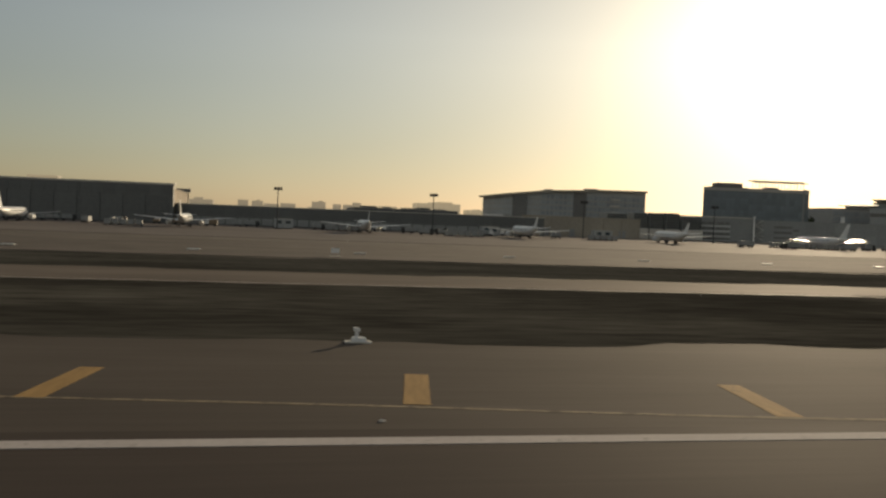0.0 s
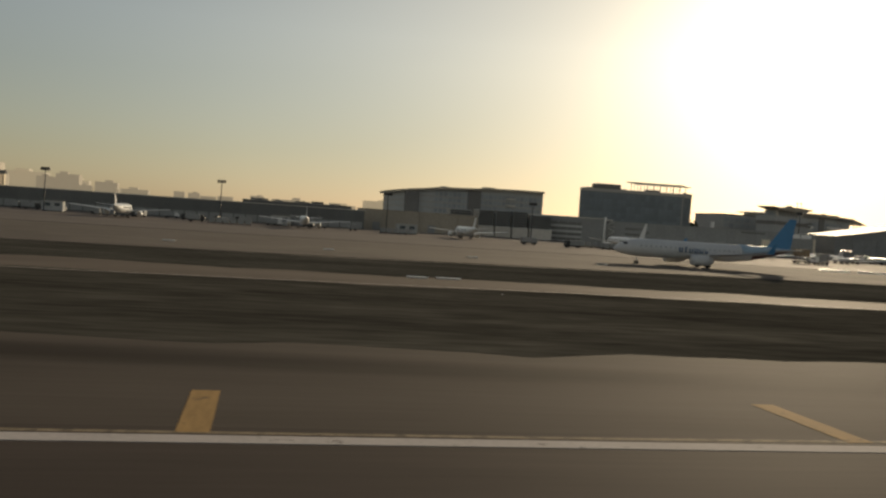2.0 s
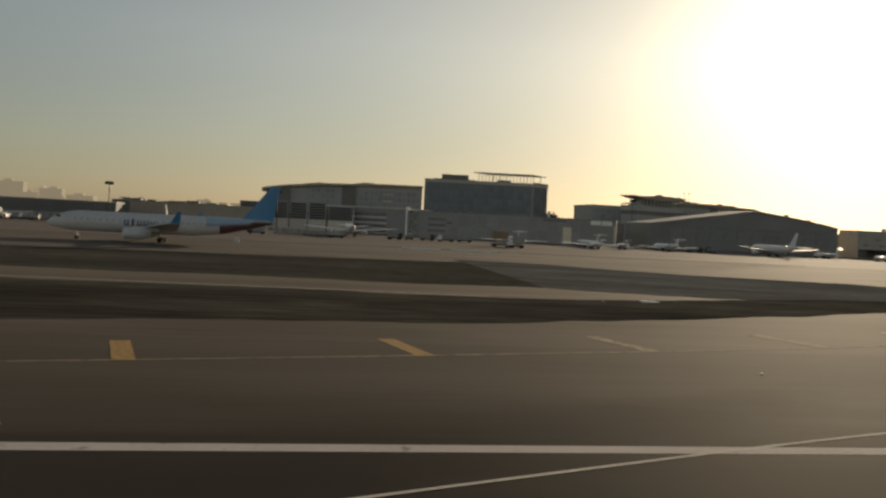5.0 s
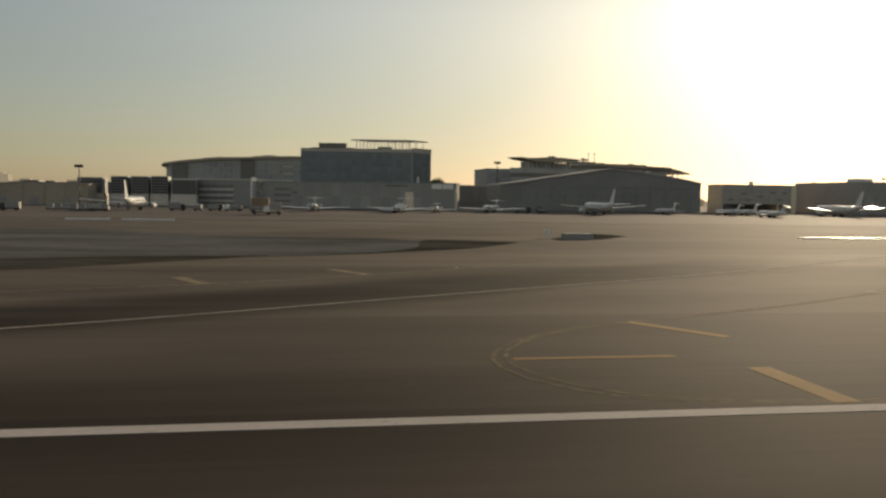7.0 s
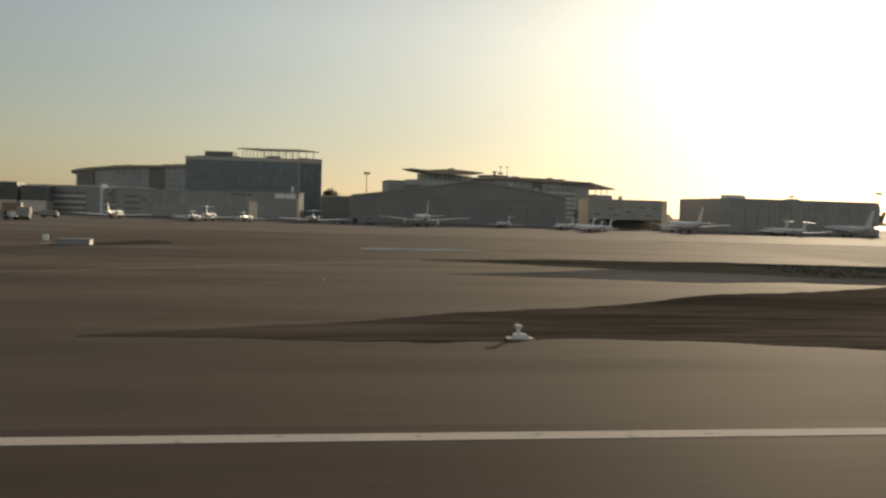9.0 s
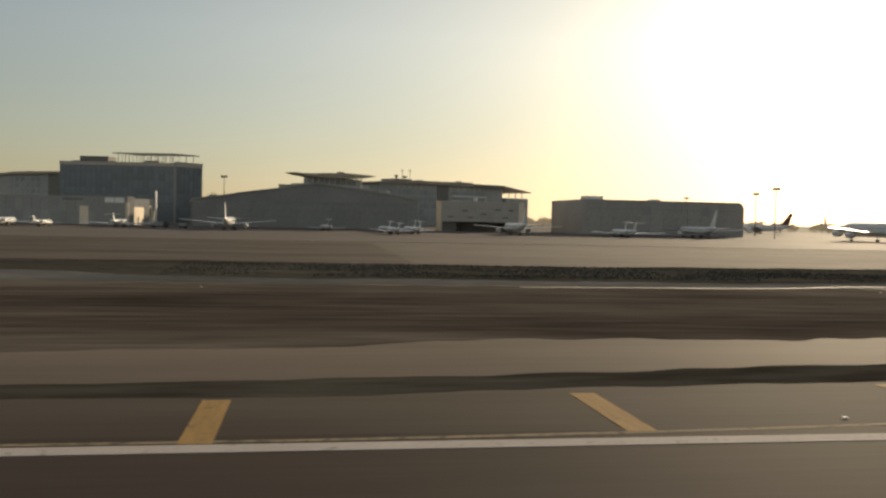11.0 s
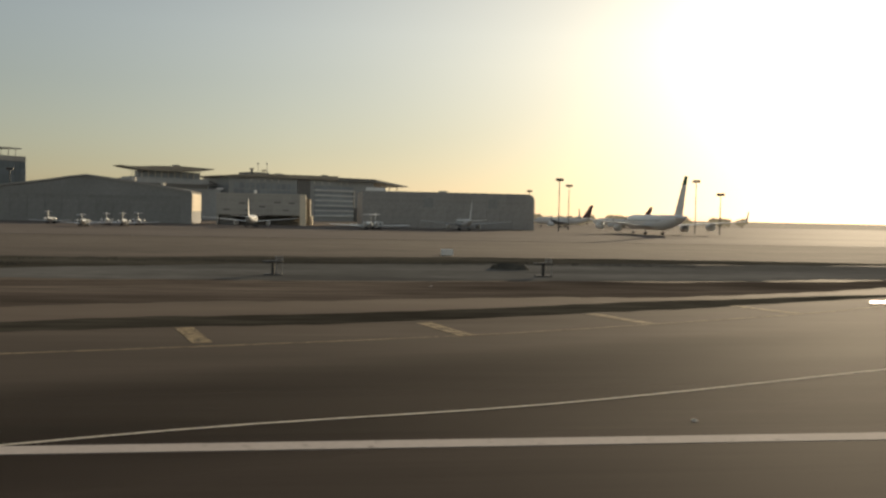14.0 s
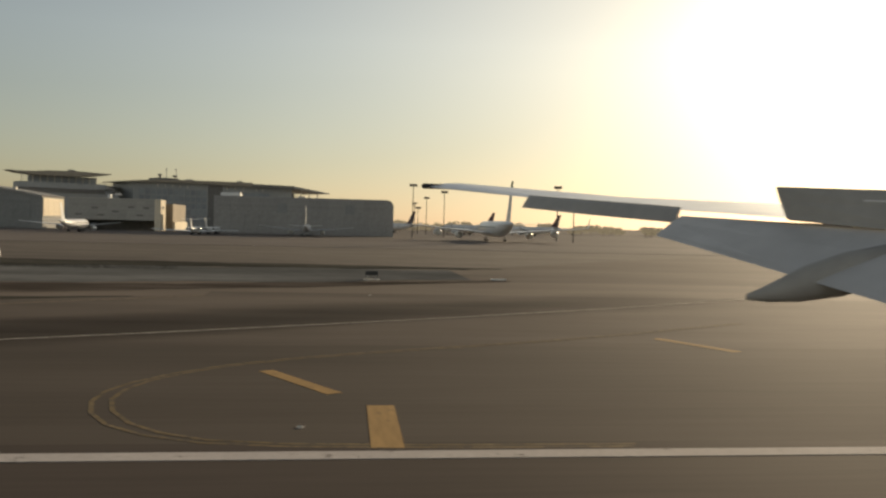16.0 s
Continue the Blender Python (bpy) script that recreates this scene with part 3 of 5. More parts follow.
LEAD_A = [(185, 17), (204.7, 24), (219.4, 30), (234.5, 37), (252, 45), (273.4, 57.5), (296, 70), (318.5, 84)]
LEAD_B = [(475, 15), (489, 20.5), (505, 27), (516.2, 31), (530.1, 36.5), (555, 47), (582, 60.5), (609, 76)]
stain("rubber_stain_first", LEAD_A, 17, 0.75, "dark tyre-rubber stain curving off the runway")
stain("rubber_stain_second", LEAD_B, 17, 0.6, "dark tyre-rubber stain curving off the runway")
stain("runway_stain", [(-300, 14), (0, 13.5), (300, 14), (640, 13.5), (900, 14)], 9, 0.45, "dark rubber band along the runway", 0.0115)
stain("exit_stain_first", [(160, 19), (195, 20), (220, 21), (250, 23), (290, 26)], 25, 0.42, "broad dark worn patch at the exit", 0.0095)
stain("exit_stain_second", [(470, 19), (505, 20), (530, 21), (565, 24)], 22, 0.3, "broad dark worn patch at the exit", 0.0095)
stain("shoulder_stain", [(20, 35), (60, 36), (95, 34), (130, 37)], 6, 0.35, "faint dark stain on the shoulder")
stain("shoulder_stain_far", [(330, 33), (370, 34), (395, 33)], 5, 0.3, "faint dark stain on the shoulder")

# painted lines
setting("side_stripe", boxes((-900, 22.54, 0.0, 1700, 23.28, 0.0162)), "white_paint", "long white painted runway side stripe", "road marking")
thin = [
    [(-40, 32.5), (-8, 28.7), (1.5, 27.5), (20, 24.9), (45, 23.9), (70, 23.6), (96, 23.8), (104, 24.3), (116.3, 25.1), (125.6, 25.9), (138, 27.3), (146.8, 28.8), (160, 31.1), (180, 35.1), (209.6, 42.4), (222, 46), (234, 50), (247, 55), (260, 60), (272, 67), (290, 80)],
    [(360, 23.9), (399, 23.6), (410, 23.7), (424, 24.4), (432.5, 25.6), (449, 27.8), (461, 30), (479, 33.9), (497, 38), (516, 43.2), (528, 48), (545, 56), (565, 70)],
]
for pts in thin:
    setting("edge_line", ribbon(pts, 0.24, 0.0), "thin_paint", "thin worn yellow edge line curving off the runway", "road marking")
for pts in ([(150, 4), (180, 14), (204.7, 23.2), (219.4, 28.2), (234.5, 33.9), (252, 40.3), (273.4, 52.2), (296, 65), (318.5, 79.8), (350, 103)],
            [(440, 2), (470, 12), (489, 18.9), (505, 24.6), (516.2, 27.3), (530.1, 32.4), (555, 41.9), (582, 55.5), (609, 71.9), (650, 100)]):
    setting("lead_off_line", ribbon([(a, b + 0.1) for a, b in pts], 0.16, 0.017), "lead_paint", "thin pale yellow taxi line leading off the runway", "road marking")


def dash_mark(x, y, angle, length=5.4, width=0.9):
    d = new("shoulder_dash", DASH_WORN if 203 < x < 276 or 500 < x < 560 else DASH)
    d.matrix_world = pose(x, y, 0.002, 0, 0, angle) @ Matrix.Diagonal((width, length, 1, 1))
    return tagged(d, "yellow painted bar across the asphalt shoulder", "road marking", "yellow shoulder bars", "structure")


DASH_WORN = mesh("dash_worn", boxes((-0.5, 0, 0, 0.5, 1, 0.006)), "worn_yellow")
DASH = mesh("dash", boxes((-0.5, 0, 0, 0.5, 1, 0.006)), "yellow_paint")
for x, y, a in ((-29.8, 31.4, -8), (-18.2, 30, -8), (-7.3, 28.6, -9), (4.7, 27.4, -9), (16.7, 25.4, -8), (28.8, 24.4, -4), (40.3, 24.0, -2), (51.7, 23.8, -1),
                (64.6, 23.6, 0), (76.0, 23.6, 0), (96.1, 23.7, 1), (121.6, 25.7, 6), (134.3, 27.0, 8), (146.8, 28.9, 9), (159.4, 31.1, 10), (172, 33.5, 11), (184.6, 36.1, 12), (197.2, 39.1, 14),
                (209.6, 42.5, 16), (221.8, 46.0, 18), (234.1, 50.0, 20), (246.2, 54.6, 22), (258.6, 59.4, 26), (270, 66, 30),
                (380, 23.7, 0), (391.8, 23.6, 0), (403.8, 23.4, 0), (416.2, 24.0, 1), (429, 25.2, 6), (441.6, 26.9, 9), (454.3, 28.7, 10), (466.4, 31.3, 11), (479, 33.8, 13), (491.6, 37.2, 15), (503.6, 40.8, 17), (516.2, 43.1, 18), (527.7, 48.0, 22), (540, 53.4, 25)):
    dash_mark(x, y, a)


def wedge_marking(x, y, first):
    """The rounded nose of the painted shoulder island behind an exit, with its bars."""
    nose = [(16, 0.2), (9, 0.3), (4.2, 0.9), (1.3, 3.0), (0, 6.4), (0.5, 9.6), (3.4, 13.6), (8.3, 16.8), (20, 22.5), (34, 31)]
    for off in (0.0, 0.55):
        pts = [(x + px + off * (1 if i in (3, 4, 5) else 0.3), y + py + off * (-0.5 if py > 12 else 0.5)) for i, (px, py) in enumerate(nose)]
        setting("island_line", ribbon(pts, 0.16, 0.0), "island_yellow", "double worn yellow line round a painted island nose", "road marking")
    dash_mark(x + 9.2, y + 0.2, -1)
    d = dash_mark(x + (11.6 if first else 7.8), y + (12.2 if first else 7.6), 30, width=0.6)
    if first:
        b = dash_mark(x + 7.2, y + 8.0, 90, 6.4, 0.4)
        b.data = DASH
        dash_mark(x + 34.0, y + 24.0, 30, 6.4, 0.7).data = DASH_WORN
    else:
        dash_mark(x + 27.8, y + 18.2, 26, width=0.6)


wedge_marking(271.7, 23.4, True)
wedge_marking(567.2, 23.4, False)


# ---------------------------------------------------------------- buildings
def pane_grid(parent, name, a, b, z0, z1, cols, rows, material, gap=0.25, proud=0.12, depth=0.1):
    """Panes or panels in a grid on the upright plane from a to b (seen from its right-hand side), each an object on one mesh."""
    a, b = Vector((*a, 0)), Vector((*b, 0))
    w, h = (b - a).length / cols, (z1 - z0) / rows
    me = mesh(name, boxes((gap / 2, -depth, gap / 2, w - gap / 2, depth, h - gap / 2)), material)
    ang = math.degrees(math.atan2(b.y - a.y, b.x - a.x))
    d = (b - a).normalized()
    out = Vector((d.y, -d.x, 0)) * proud
    for i in range(cols):
        for j in range(rows):
            p = new(name, me)
            q = a + d * (w * i) + out
            p.matrix_world = pose(q.x, q.y, z0 + h * j, 0, 0, ang)
            p.parent = parent


def block(parent, name, corners, z0, z1, material, label=""):
    return part(name, prism(corners, "z", z0, z1), material, parent, label)


# dark hangar, a pale annex stepping back behind its end
h1 = thing("hangar", "long dark grey hangar beside a lower pale annex", "hangar")
block(h1, "wall", [(-235, 368), (-40.5, 368), (-40.5, 371.8), (-70.3, 371.8), (-70.3, 412), (-235, 412)], -0.1, 15.4, "dark_hangar")
block(h1, "parapet", [(-235.4, 367.6), (-40.1, 367.6), (-40.1, 372.0), (-70.0, 372.0), (-70.0, 412.4), (-235.4, 412.4)], 15.4, 16.15, "roof")
pane_grid(h1, "door_leaf", (-233, 368), (-42.5, 368), 0.1, 11.1, 22, 1, "dark_hangar", 0.35, 0.2, 0.18)
pane_grid(h1, "wall_panel", (-234.5, 368), (-41, 368), 11.3, 14.8, 44, 1, "dark_hangar", 0.12, 0.1)
an = thing("hangar_annex", "pale stone annex with a white end pier behind the hangar", "annex")
part("wall", prism([(372.1, -0.1), (372.1, 13.9), (430, 13.3), (430, -0.1)], "x", -70, -40.9), "tan_wall", an)
part("roof_edge", prism([(372.1, 13.9), (372.1, 14.3), (430, 13.7), (430, 13.3)], "x", -70.2, -40.5), "roof_tan", an)
pane_grid(an, "wall_panel", (-40.9, 373), (-40.9, 429), 0.3, 12.8, 9, 2, "tan_wall", 0.25, 0.1)
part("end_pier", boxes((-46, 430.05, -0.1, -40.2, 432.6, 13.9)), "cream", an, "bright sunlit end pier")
part("pier_cap", boxes((-46.3, 429.9, 13.9, -39.6, 433.4, 15.6), bevel=0.1), "facade_dark", an, "dark cap")

# low dark hall running on from the hangar
lh = thing("low_hall", "long low dark grey hall with a flat roof beside the apron", "hall")
block(lh, "wall", [(-40.3, 376), (119.4, 376), (119.4, 392), (-40.3, 392)], -0.1, 8.0, "dark_hangar")
part("roof_edge", boxes((-40.35, 375.7, 8.0, 119.7, 392.3, 8.4)), "roof", lh)
pane_grid(lh, "wall_panel", (-40, 376), (119, 376), 3.6, 7.8, 40, 1, "dark_hangar", 0.12, 0.1)
# lower row is paler than the wall: low haze put into its colour
pane_grid(lh, "door_leaf", (-40, 376), (119, 376), 0.1, 3.4, 32, 1, "clad_dark", 0.5, 0.15)

# very long building in the distance, its roof edge broken by plant
lb = thing("terminal_building", "very long dark grey building with a broken roofline in the distance", "building")
block(lb, "wall", [(-700, 672), (60, 672), (60, 740), (-700, 740)], -0.1, 9.6, "dark_hangar")
part("roof_edge", boxes((-701, 671.5, 9.6, 60, 741, 10.0)), "roof", lb)
block(lb, "end_block", [(60, 671.8), (141.8, 671.8), (141.8, 740), (60, 740)], -0.1, 12.2, "dark_hangar")
part("roof_edge", boxes((59.6, 671.3, 12.2, 142.2, 741, 12.6)), "roof", lb)
pane_grid(lb, "wall_panel", (-250, 672), (58, 672), 0.5, 9.0, 38, 1, "dark_hangar", 0.5, 0.15)
pane_grid(lb, "wall_panel", (61, 671.8), (141, 671.8), 0.5, 11.6, 10, 2, "dark_hangar", 0.5, 0.15)
for x, w, h in ((66, 13, 1.4), (84, 6, 1.0), (99, 12, 0.9), (112, 9, 1.6), (126, 8, 0.8)):
    part("roof_unit", boxes((x, 680, 12.5, x + w, 690, 12.6 + h)), "dark_hangar", lb)
lw = thing("boundary_building", "low pale concrete service building", "building")
block(lw, "wall", [(154, 640), (260, 640), (260, 676), (154, 676)], -0.1, 9.0, "facade_dark")
pane_grid(lw, "wall_panel", (154, 640), (260, 640), 0.4, 8.4, 18, 1, "facade_dark", 0.4, 0.12)
part("roof_unit", boxes((158, 645, 8.9, 172, 655, 11.4)), "white", lw, "bright white rooftop cabin")
part("roof_unit", boxes((180, 645, 8.9, 190, 655, 10.4)), "concrete", lw)


def bowed_building():
    """Plain grey office building whose far end is rounded in plan, under an overhanging roof that steps up along its length."""
    t = thing("glass_building", "wide grey office building with a rounded end and overhanging roof", "building")
    plan = smooth_line([(171.6, 712), (170.8, 700), (170.6, 680), (172.2, 660), (177, 648), (186, 642), (200, 640), (240, 640), (285, 640)], 3.0)
    rise = ((165, 26.4), (172, 27.4), (184, 28.9), (201, 30.6), (201.4, 31.1), (236, 32.4), (236.4, 32.9), (262, 33.4), (310, 33.8))

    def roof_z(x):
        for (x0, z0), (x1, z1) in zip(rise, rise[1:]):
            if x <= x1:
                return z0 + (z1 - z0) * max(0.0, (x - x0) / (x1 - x0))
        return rise[-1][1]

    def shell(inset, zlo, zhi):
        """A closed block over the plan, pushed outwards, between two height functions."""
        pts = []
        for i, q in enumerate(plan):
            d = (plan[min(i + 1, len(plan) - 1)] - plan[max(i - 1, 0)]).normalized()
            pts.append(q + Vector((d.y, -d.x)) * inset if d.x > 0.05 or d.y < 0 else q)
        pts += [Vector((285, 690)), Vector((262, 712))]
        bm = bmesh.new()
        lo, hi = [[bm.verts.new((q.x, q.y, f(q.x))) for q in pts] for f in (zlo, zhi)]
        for i in range(len(pts)):
            j = (i + 1) % len(pts)
            bm.faces.new((lo[i], lo[j], hi[j], hi[i]))
        bm.faces.new(lo)
        bm.faces.new(hi[::-1])
        bmesh.ops.triangulate(bm, faces=[f for f in bm.faces if len(f.verts) > 4])
        return bm
    part("wall", shell(0.0, lambda x: -0.1, lambda x: roof_z(x) - 1.5), "facade", t)
    part("roof", shell(3.4, lambda x: roof_z(x) - 1.6, lambda x: roof_z(x)), "roof_tan", t, "dusty tan roof edge overhanging the rounded end")
    for k in range(6):
        part("floor_band", shell(0.35, lambda x, k=k: 2.6 + 4.2 * k, lambda x, k=k: 3.5 + 4.2 * k), "facade_band", t)
    pane_grid(t, "window_pane", (200, 640), (284, 640), 3.6, 28.6, 24, 6, "facade_glass", 0.8, 0.14)
    # dark boxes paint the shade of two upright wall recesses
    for x0, x1 in ((178.5, 188.5), (226, 236)):
        part("dark_recess", boxes((x0, 638.8, 0, x1, 644.5, roof_z(x0) - 1.7)), "facade_dark", t, "dark box painting a shaded recess up the wall")
    for x, w, z in ((208, 5, 1.1), (241, 9, 1.3)):
        part("roof_unit", boxes((x, 652, roof_z(x) - 0.2, x + w, 660, roof_z(x) + z)), "facade_band", t)
    for k in range(3):
        part("balcony", boxes((256, 637.6, 15.5 + k * 5.0, 263, 640.2, 16.5 + k * 5.0)), "concrete", t, "pale stair landing beside the tower")


bowed_building()


def glass_tower():
    t = thing("office_tower", "dark glazed office block with an open pergola on its roof", "building")
    a, b, c = Vector((267.6, 513.0)), Vector((331.3, 502.4)), Vector((344.3, 516.3))
    d = a + (c - b) * 2.2
    e = b + (c - b) * 1.0
    block(t, "core", [a, b, e, e + Vector((-8, 26)), d + Vector((4, 10))], -0.1, 32.0, "tower_frame")
    pane_grid(t, "window_pane", a, b, 11.0, 30.6, 22, 5, "glass_wall", 0.16, 0.10)
    pane_grid(t, "window_pane", b, c, 1.0, 30.6, 6, 8, "glass_wall", 0.16, 0.10)
    block(t, "corner_pier", [b + Vector((-0.5, -0.6)), b + Vector((0.5, -0.5)), b + Vector((0.6, 0.4)), b + Vector((-0.4, 0.6))], 0, 33.0, "clad_mid", "pale concrete corner pier")
    u = (b - a).normalized()
    v = Vector((-u.y, u.x))
    for p, q, z in ((a, b, 33.0), (b, c, 33.8)):
        n = Vector(((q - p).y, -(q - p).x)).normalized() * 0.4
        block(t, "cornice", [p + n, q + n, q - n, p - n], 31.0, z, "facade_band")
    P = lambda s, r: a + u * s + v * r
    block(t, "plant_room", [P(10, 3), P(26, 3), P(26, 14), P(10, 14)], 31.9, 36.2, "facade_dark")
    block(t, "stair_head", [P(5, 4), P(30, 4), P(30, 12), P(5, 12)], 31.9, 33.6, "facade_dark")
    block(t, "penthouse", [P(44, 9), P(52, 9), P(52, 16), P(44, 16)], 31.9, 34.6, "facade_dark")
    w = (c - b).normalized()
    P = lambda s, r: a + u * s + w * r
    r0, r1, q0, q1 = 30, 63, 2, 17
    for i in range(16):
        p = P(r0 + 1 + (r1 - r0 - 2) * i / 15, q0)
        part("pergola_post", tube(bmesh.new(), (p.x, p.y, 31.9), (p.x, p.y, 38.0), 0.2, n=6), "facade_band", t)
    for i in range(8):
        p = P(r0 + 2 + (r1 - r0 - 4) * i / 7, q1)
        part("pergola_post", tube(bmesh.new(), (p.x, p.y, 31.9), (p.x, p.y, 38.0), 0.2, n=6), "facade_band", t)
    for r in (q0, q1):
        p, q = P(r0 - 2, r), P(r1 + 1, r)
        n = w * 0.4
        block(t, "pergola_beam", [p - n, q - n, q + n, p + n], 37.7, 38.3, "facade_band")
    for s in (r0, r1):
        p, q = P(s, q0), P(s, q1)
        n = u * 0.4
        block(t, "pergola_beam", [p - n, p + n, q + n, q - n], 37.75, 38.25, "facade_band")
    for i in range(22):
        s = r0 + (r1 - r0) * (i + 0.5) / 22
        p, q = P(s, q0), P(s, q1)
        n = u * 0.12
        block(t, "pergola_slat", [p - n, p + n, q + n, q - n], 38.2, 38.45, "facade_band")


glass_tower()


def boundary_block():
    t = thing("low_tan_building", "low flat-roofed tan rendered building beside the long dark hall", "building")
    block(t, "wall", [(120.5, 400), (176, 400), (176, 415), (120.5, 415)], -0.1, 9.0, "roof_tan")
    part("parapet", boxes((120.1, 399.6, 9.0, 176.4, 415.4, 9.5)), "roof_tan", t)
    for k in range(7):
        part("pilaster", boxes((121 + k * 9, 399.6, 0, 121.7 + k * 9, 400.1, 9.0)), "roof_tan", t)
    for k in range(4):
        part("door", boxes((126 + k * 13, 399.8, 0, 129.5 + k * 13, 400.1, 3.6)), "clad_dark", t)


boundary_block()


def parking_block():
    """Low building set askew to the runway: slotted parking levels, a zigzag stair, a long plain wall and a sunlit end."""
    t = thing("car_park", "long pale grey low building with slotted parking levels and sunlit end", "building")
    a, b = Vector((206.0, 437.2)), Vector((333.0, 368.7))
    u = (b - a).normalized()
    v = Vector((-u.y, u.x))
    P = lambda s, r: a + u * s + v * r

    def slab(name, s0, s1, r0, r1, z0, z1, material, label=""):
        return block(t, name, [P(s0, r0), P(s1, r0), P(s1, r1), P(s0, r1)], z0, z1, material, label)
    slab("wall", 0.0, 45.5, 0, 34, -0.1, 12.4, "clad_mid")
    slab("wall", 45.5, 128.0, 0, 34, -0.1, 11.3, "clad_mid")
    slab("wall", 128.0, 144.2, 0, 4.0, -0.1, 11.3, "clad_mid")
    slab("roof_edge", -0.6, 45.6, -0.5, 34, 12.4, 12.9, "concrete", "pale roof edge")
    slab("roof_edge", 45.6, 144.4, -0.4, 4.0, 11.3, 11.8, "clad_mid")
    # dark slabs paint the shade inside slots between pale parapets
    for z0, z1 in ((8.5, 10.0), (5.8, 7.2), (3.1, 4.4), (0.6, 1.9)):
        slab("dark_opening", 3.4 if z0 > 5 else 6.5, 33.6, -0.12, 0.2, z0, z1, "facade_dark", "dark slab painting the shade inside a parking slot")
        slab("parapet", 3.0, 34.0, -0.45, 0.2, z0 - 1.05, z0 - 0.12, "clad", "pale parapet")
        slab("dark_opening", 55.6, 64.4, -0.12, 0.2, z0 - 0.7, z1 - 1.0, "facade_dark", "dark slab painting the shade inside a parking slot")
        for k in range(6):
            slab("mullion", 8.0 + k * 4.6, 8.35 + k * 4.6, -0.16, 0.1, z0, z1, "clad_mid")
    slab("end_pier", -0.9, 0.4, -0.6, 2.0, -0.1, 12.6, "white", "bright white end pier")
    slab("stair_wall", 45.3, 46.1, -3.6, 0.2, -0.1, 13.6, "white", "tall white stair wall")
    for k in range(4):
        z = 1.2 + k * 2.7
        p, q = P(46.3, -1.4), P(50.2, -1.4)
        lo, hi = (p, q) if k % 2 else (q, p)
        bm = bmesh.new()
        tube(bm, (lo.x, lo.y, z), (hi.x, hi.y, z + 2.3), 0.32, n=4)
        part("stair_flight", bm, "clad", t)
        slab("stair_landing", 46.2, 50.4, -2.2, -0.1, z + 2.25, z + 2.45, "clad")
    for k in range(13):
        slab("wall_panel", 66 + k * 4.75, 70.55 + k * 4.75, -0.14, 0.1, 5.6, 11.0, "clad_mid")
        slab("wall_panel", 66 + k * 4.75, 70.55 + k * 4.75, -0.10, 0.1, 0.3, 5.3, "clad_mid")
    slab("wall_vent", 64.8, 67.6, -0.2, 0.1, 6.4, 7.4, "facade_dark")
    slab("wall_vent", 111.0, 122.0, -0.2, 0.1, 10.0, 10.8, "facade_dark", "long dark slot under the roof edge")
    slab("white_panel", 133.0, 137.6, -0.25, 0.1, 9.2, 11.2, "white", "bright white upper panel")
    slab("white_panel", 138.0, 142.6, -0.25, 0.1, 9.2, 11.2, "white", "bright white upper panel")
    slab("end_column", 143.6, 144.6, -0.5, 0.6, -0.1, 9.3, "stone", "pale stone end column")
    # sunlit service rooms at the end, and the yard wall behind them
    part("annex", boxes((312, 378, -0.1, 333.0, 411, 7.6), bevel=0.1), "cream", t, "annex with the low sun put into its cream colour")
    part("annex", boxes((314, 411, -0.1, 333.2, 423, 8.6), bevel=0.1), "cream", t, "annex with the low sun put into its cream colour")
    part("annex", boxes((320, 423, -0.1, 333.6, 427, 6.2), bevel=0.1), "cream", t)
    part("annex_door", boxes((332.9, 388, 0.0, 333.15, 392, 3.3)), "facade_dark", t)
    bm = bmesh.new()
    tube(bm, (333.5, 409.5, 0.2), (333.5, 417, 7.6), 0.28, n=4)
    tube(bm, (333.5, 410.3, 0.2), (333.5, 410.3, 6.0), 0.14, n=4)
    tube(bm, (333.5, 417, 0.2), (333.5, 417, 8.2), 0.14, n=4)
    part("outside_stair", bm, "dark_metal", t, "dark steel outside stair")
    part("yard_wall", boxes((296, 456, -0.1, 328.2, 459, 12.2)), "clad_mid", t)
    part("fin_wall", boxes((328.3, 457, -0.1, 329.0, 460, 16.2)), "white", t, "tall white fin wall")


parking_block()

# louvred plant blocks on a plinth
for x0, x1, z in ((181.1, 188.6, 13.3), (190, 197.5, 13.4), (198.9, 206.4, 13.6), (166.5, 177.5, 12.6), (208, 219, 12.2)):
    t = thing("plant_block", "square dark louvred cooling block on a concrete plinth", "plant block", group="plant blocks")
    part("plinth", boxes((x0 - 0.3, 419, -0.1, x1 + 0.3, 432, 5.2)), "concrete", t)
    part("body", boxes((x0, 420, 5.2, x1, 431, z), bevel=0.15), "clad_dark", t)
    for k in range(6):
        part("louvre", boxes((x0 + 0.3, 419.7, 5.7 + k * (z - 6) / 6, x1 - 0.3, 420.1, 5.7 + (k + 0.6) * (z - 6) / 6)), "dark_metal", t)


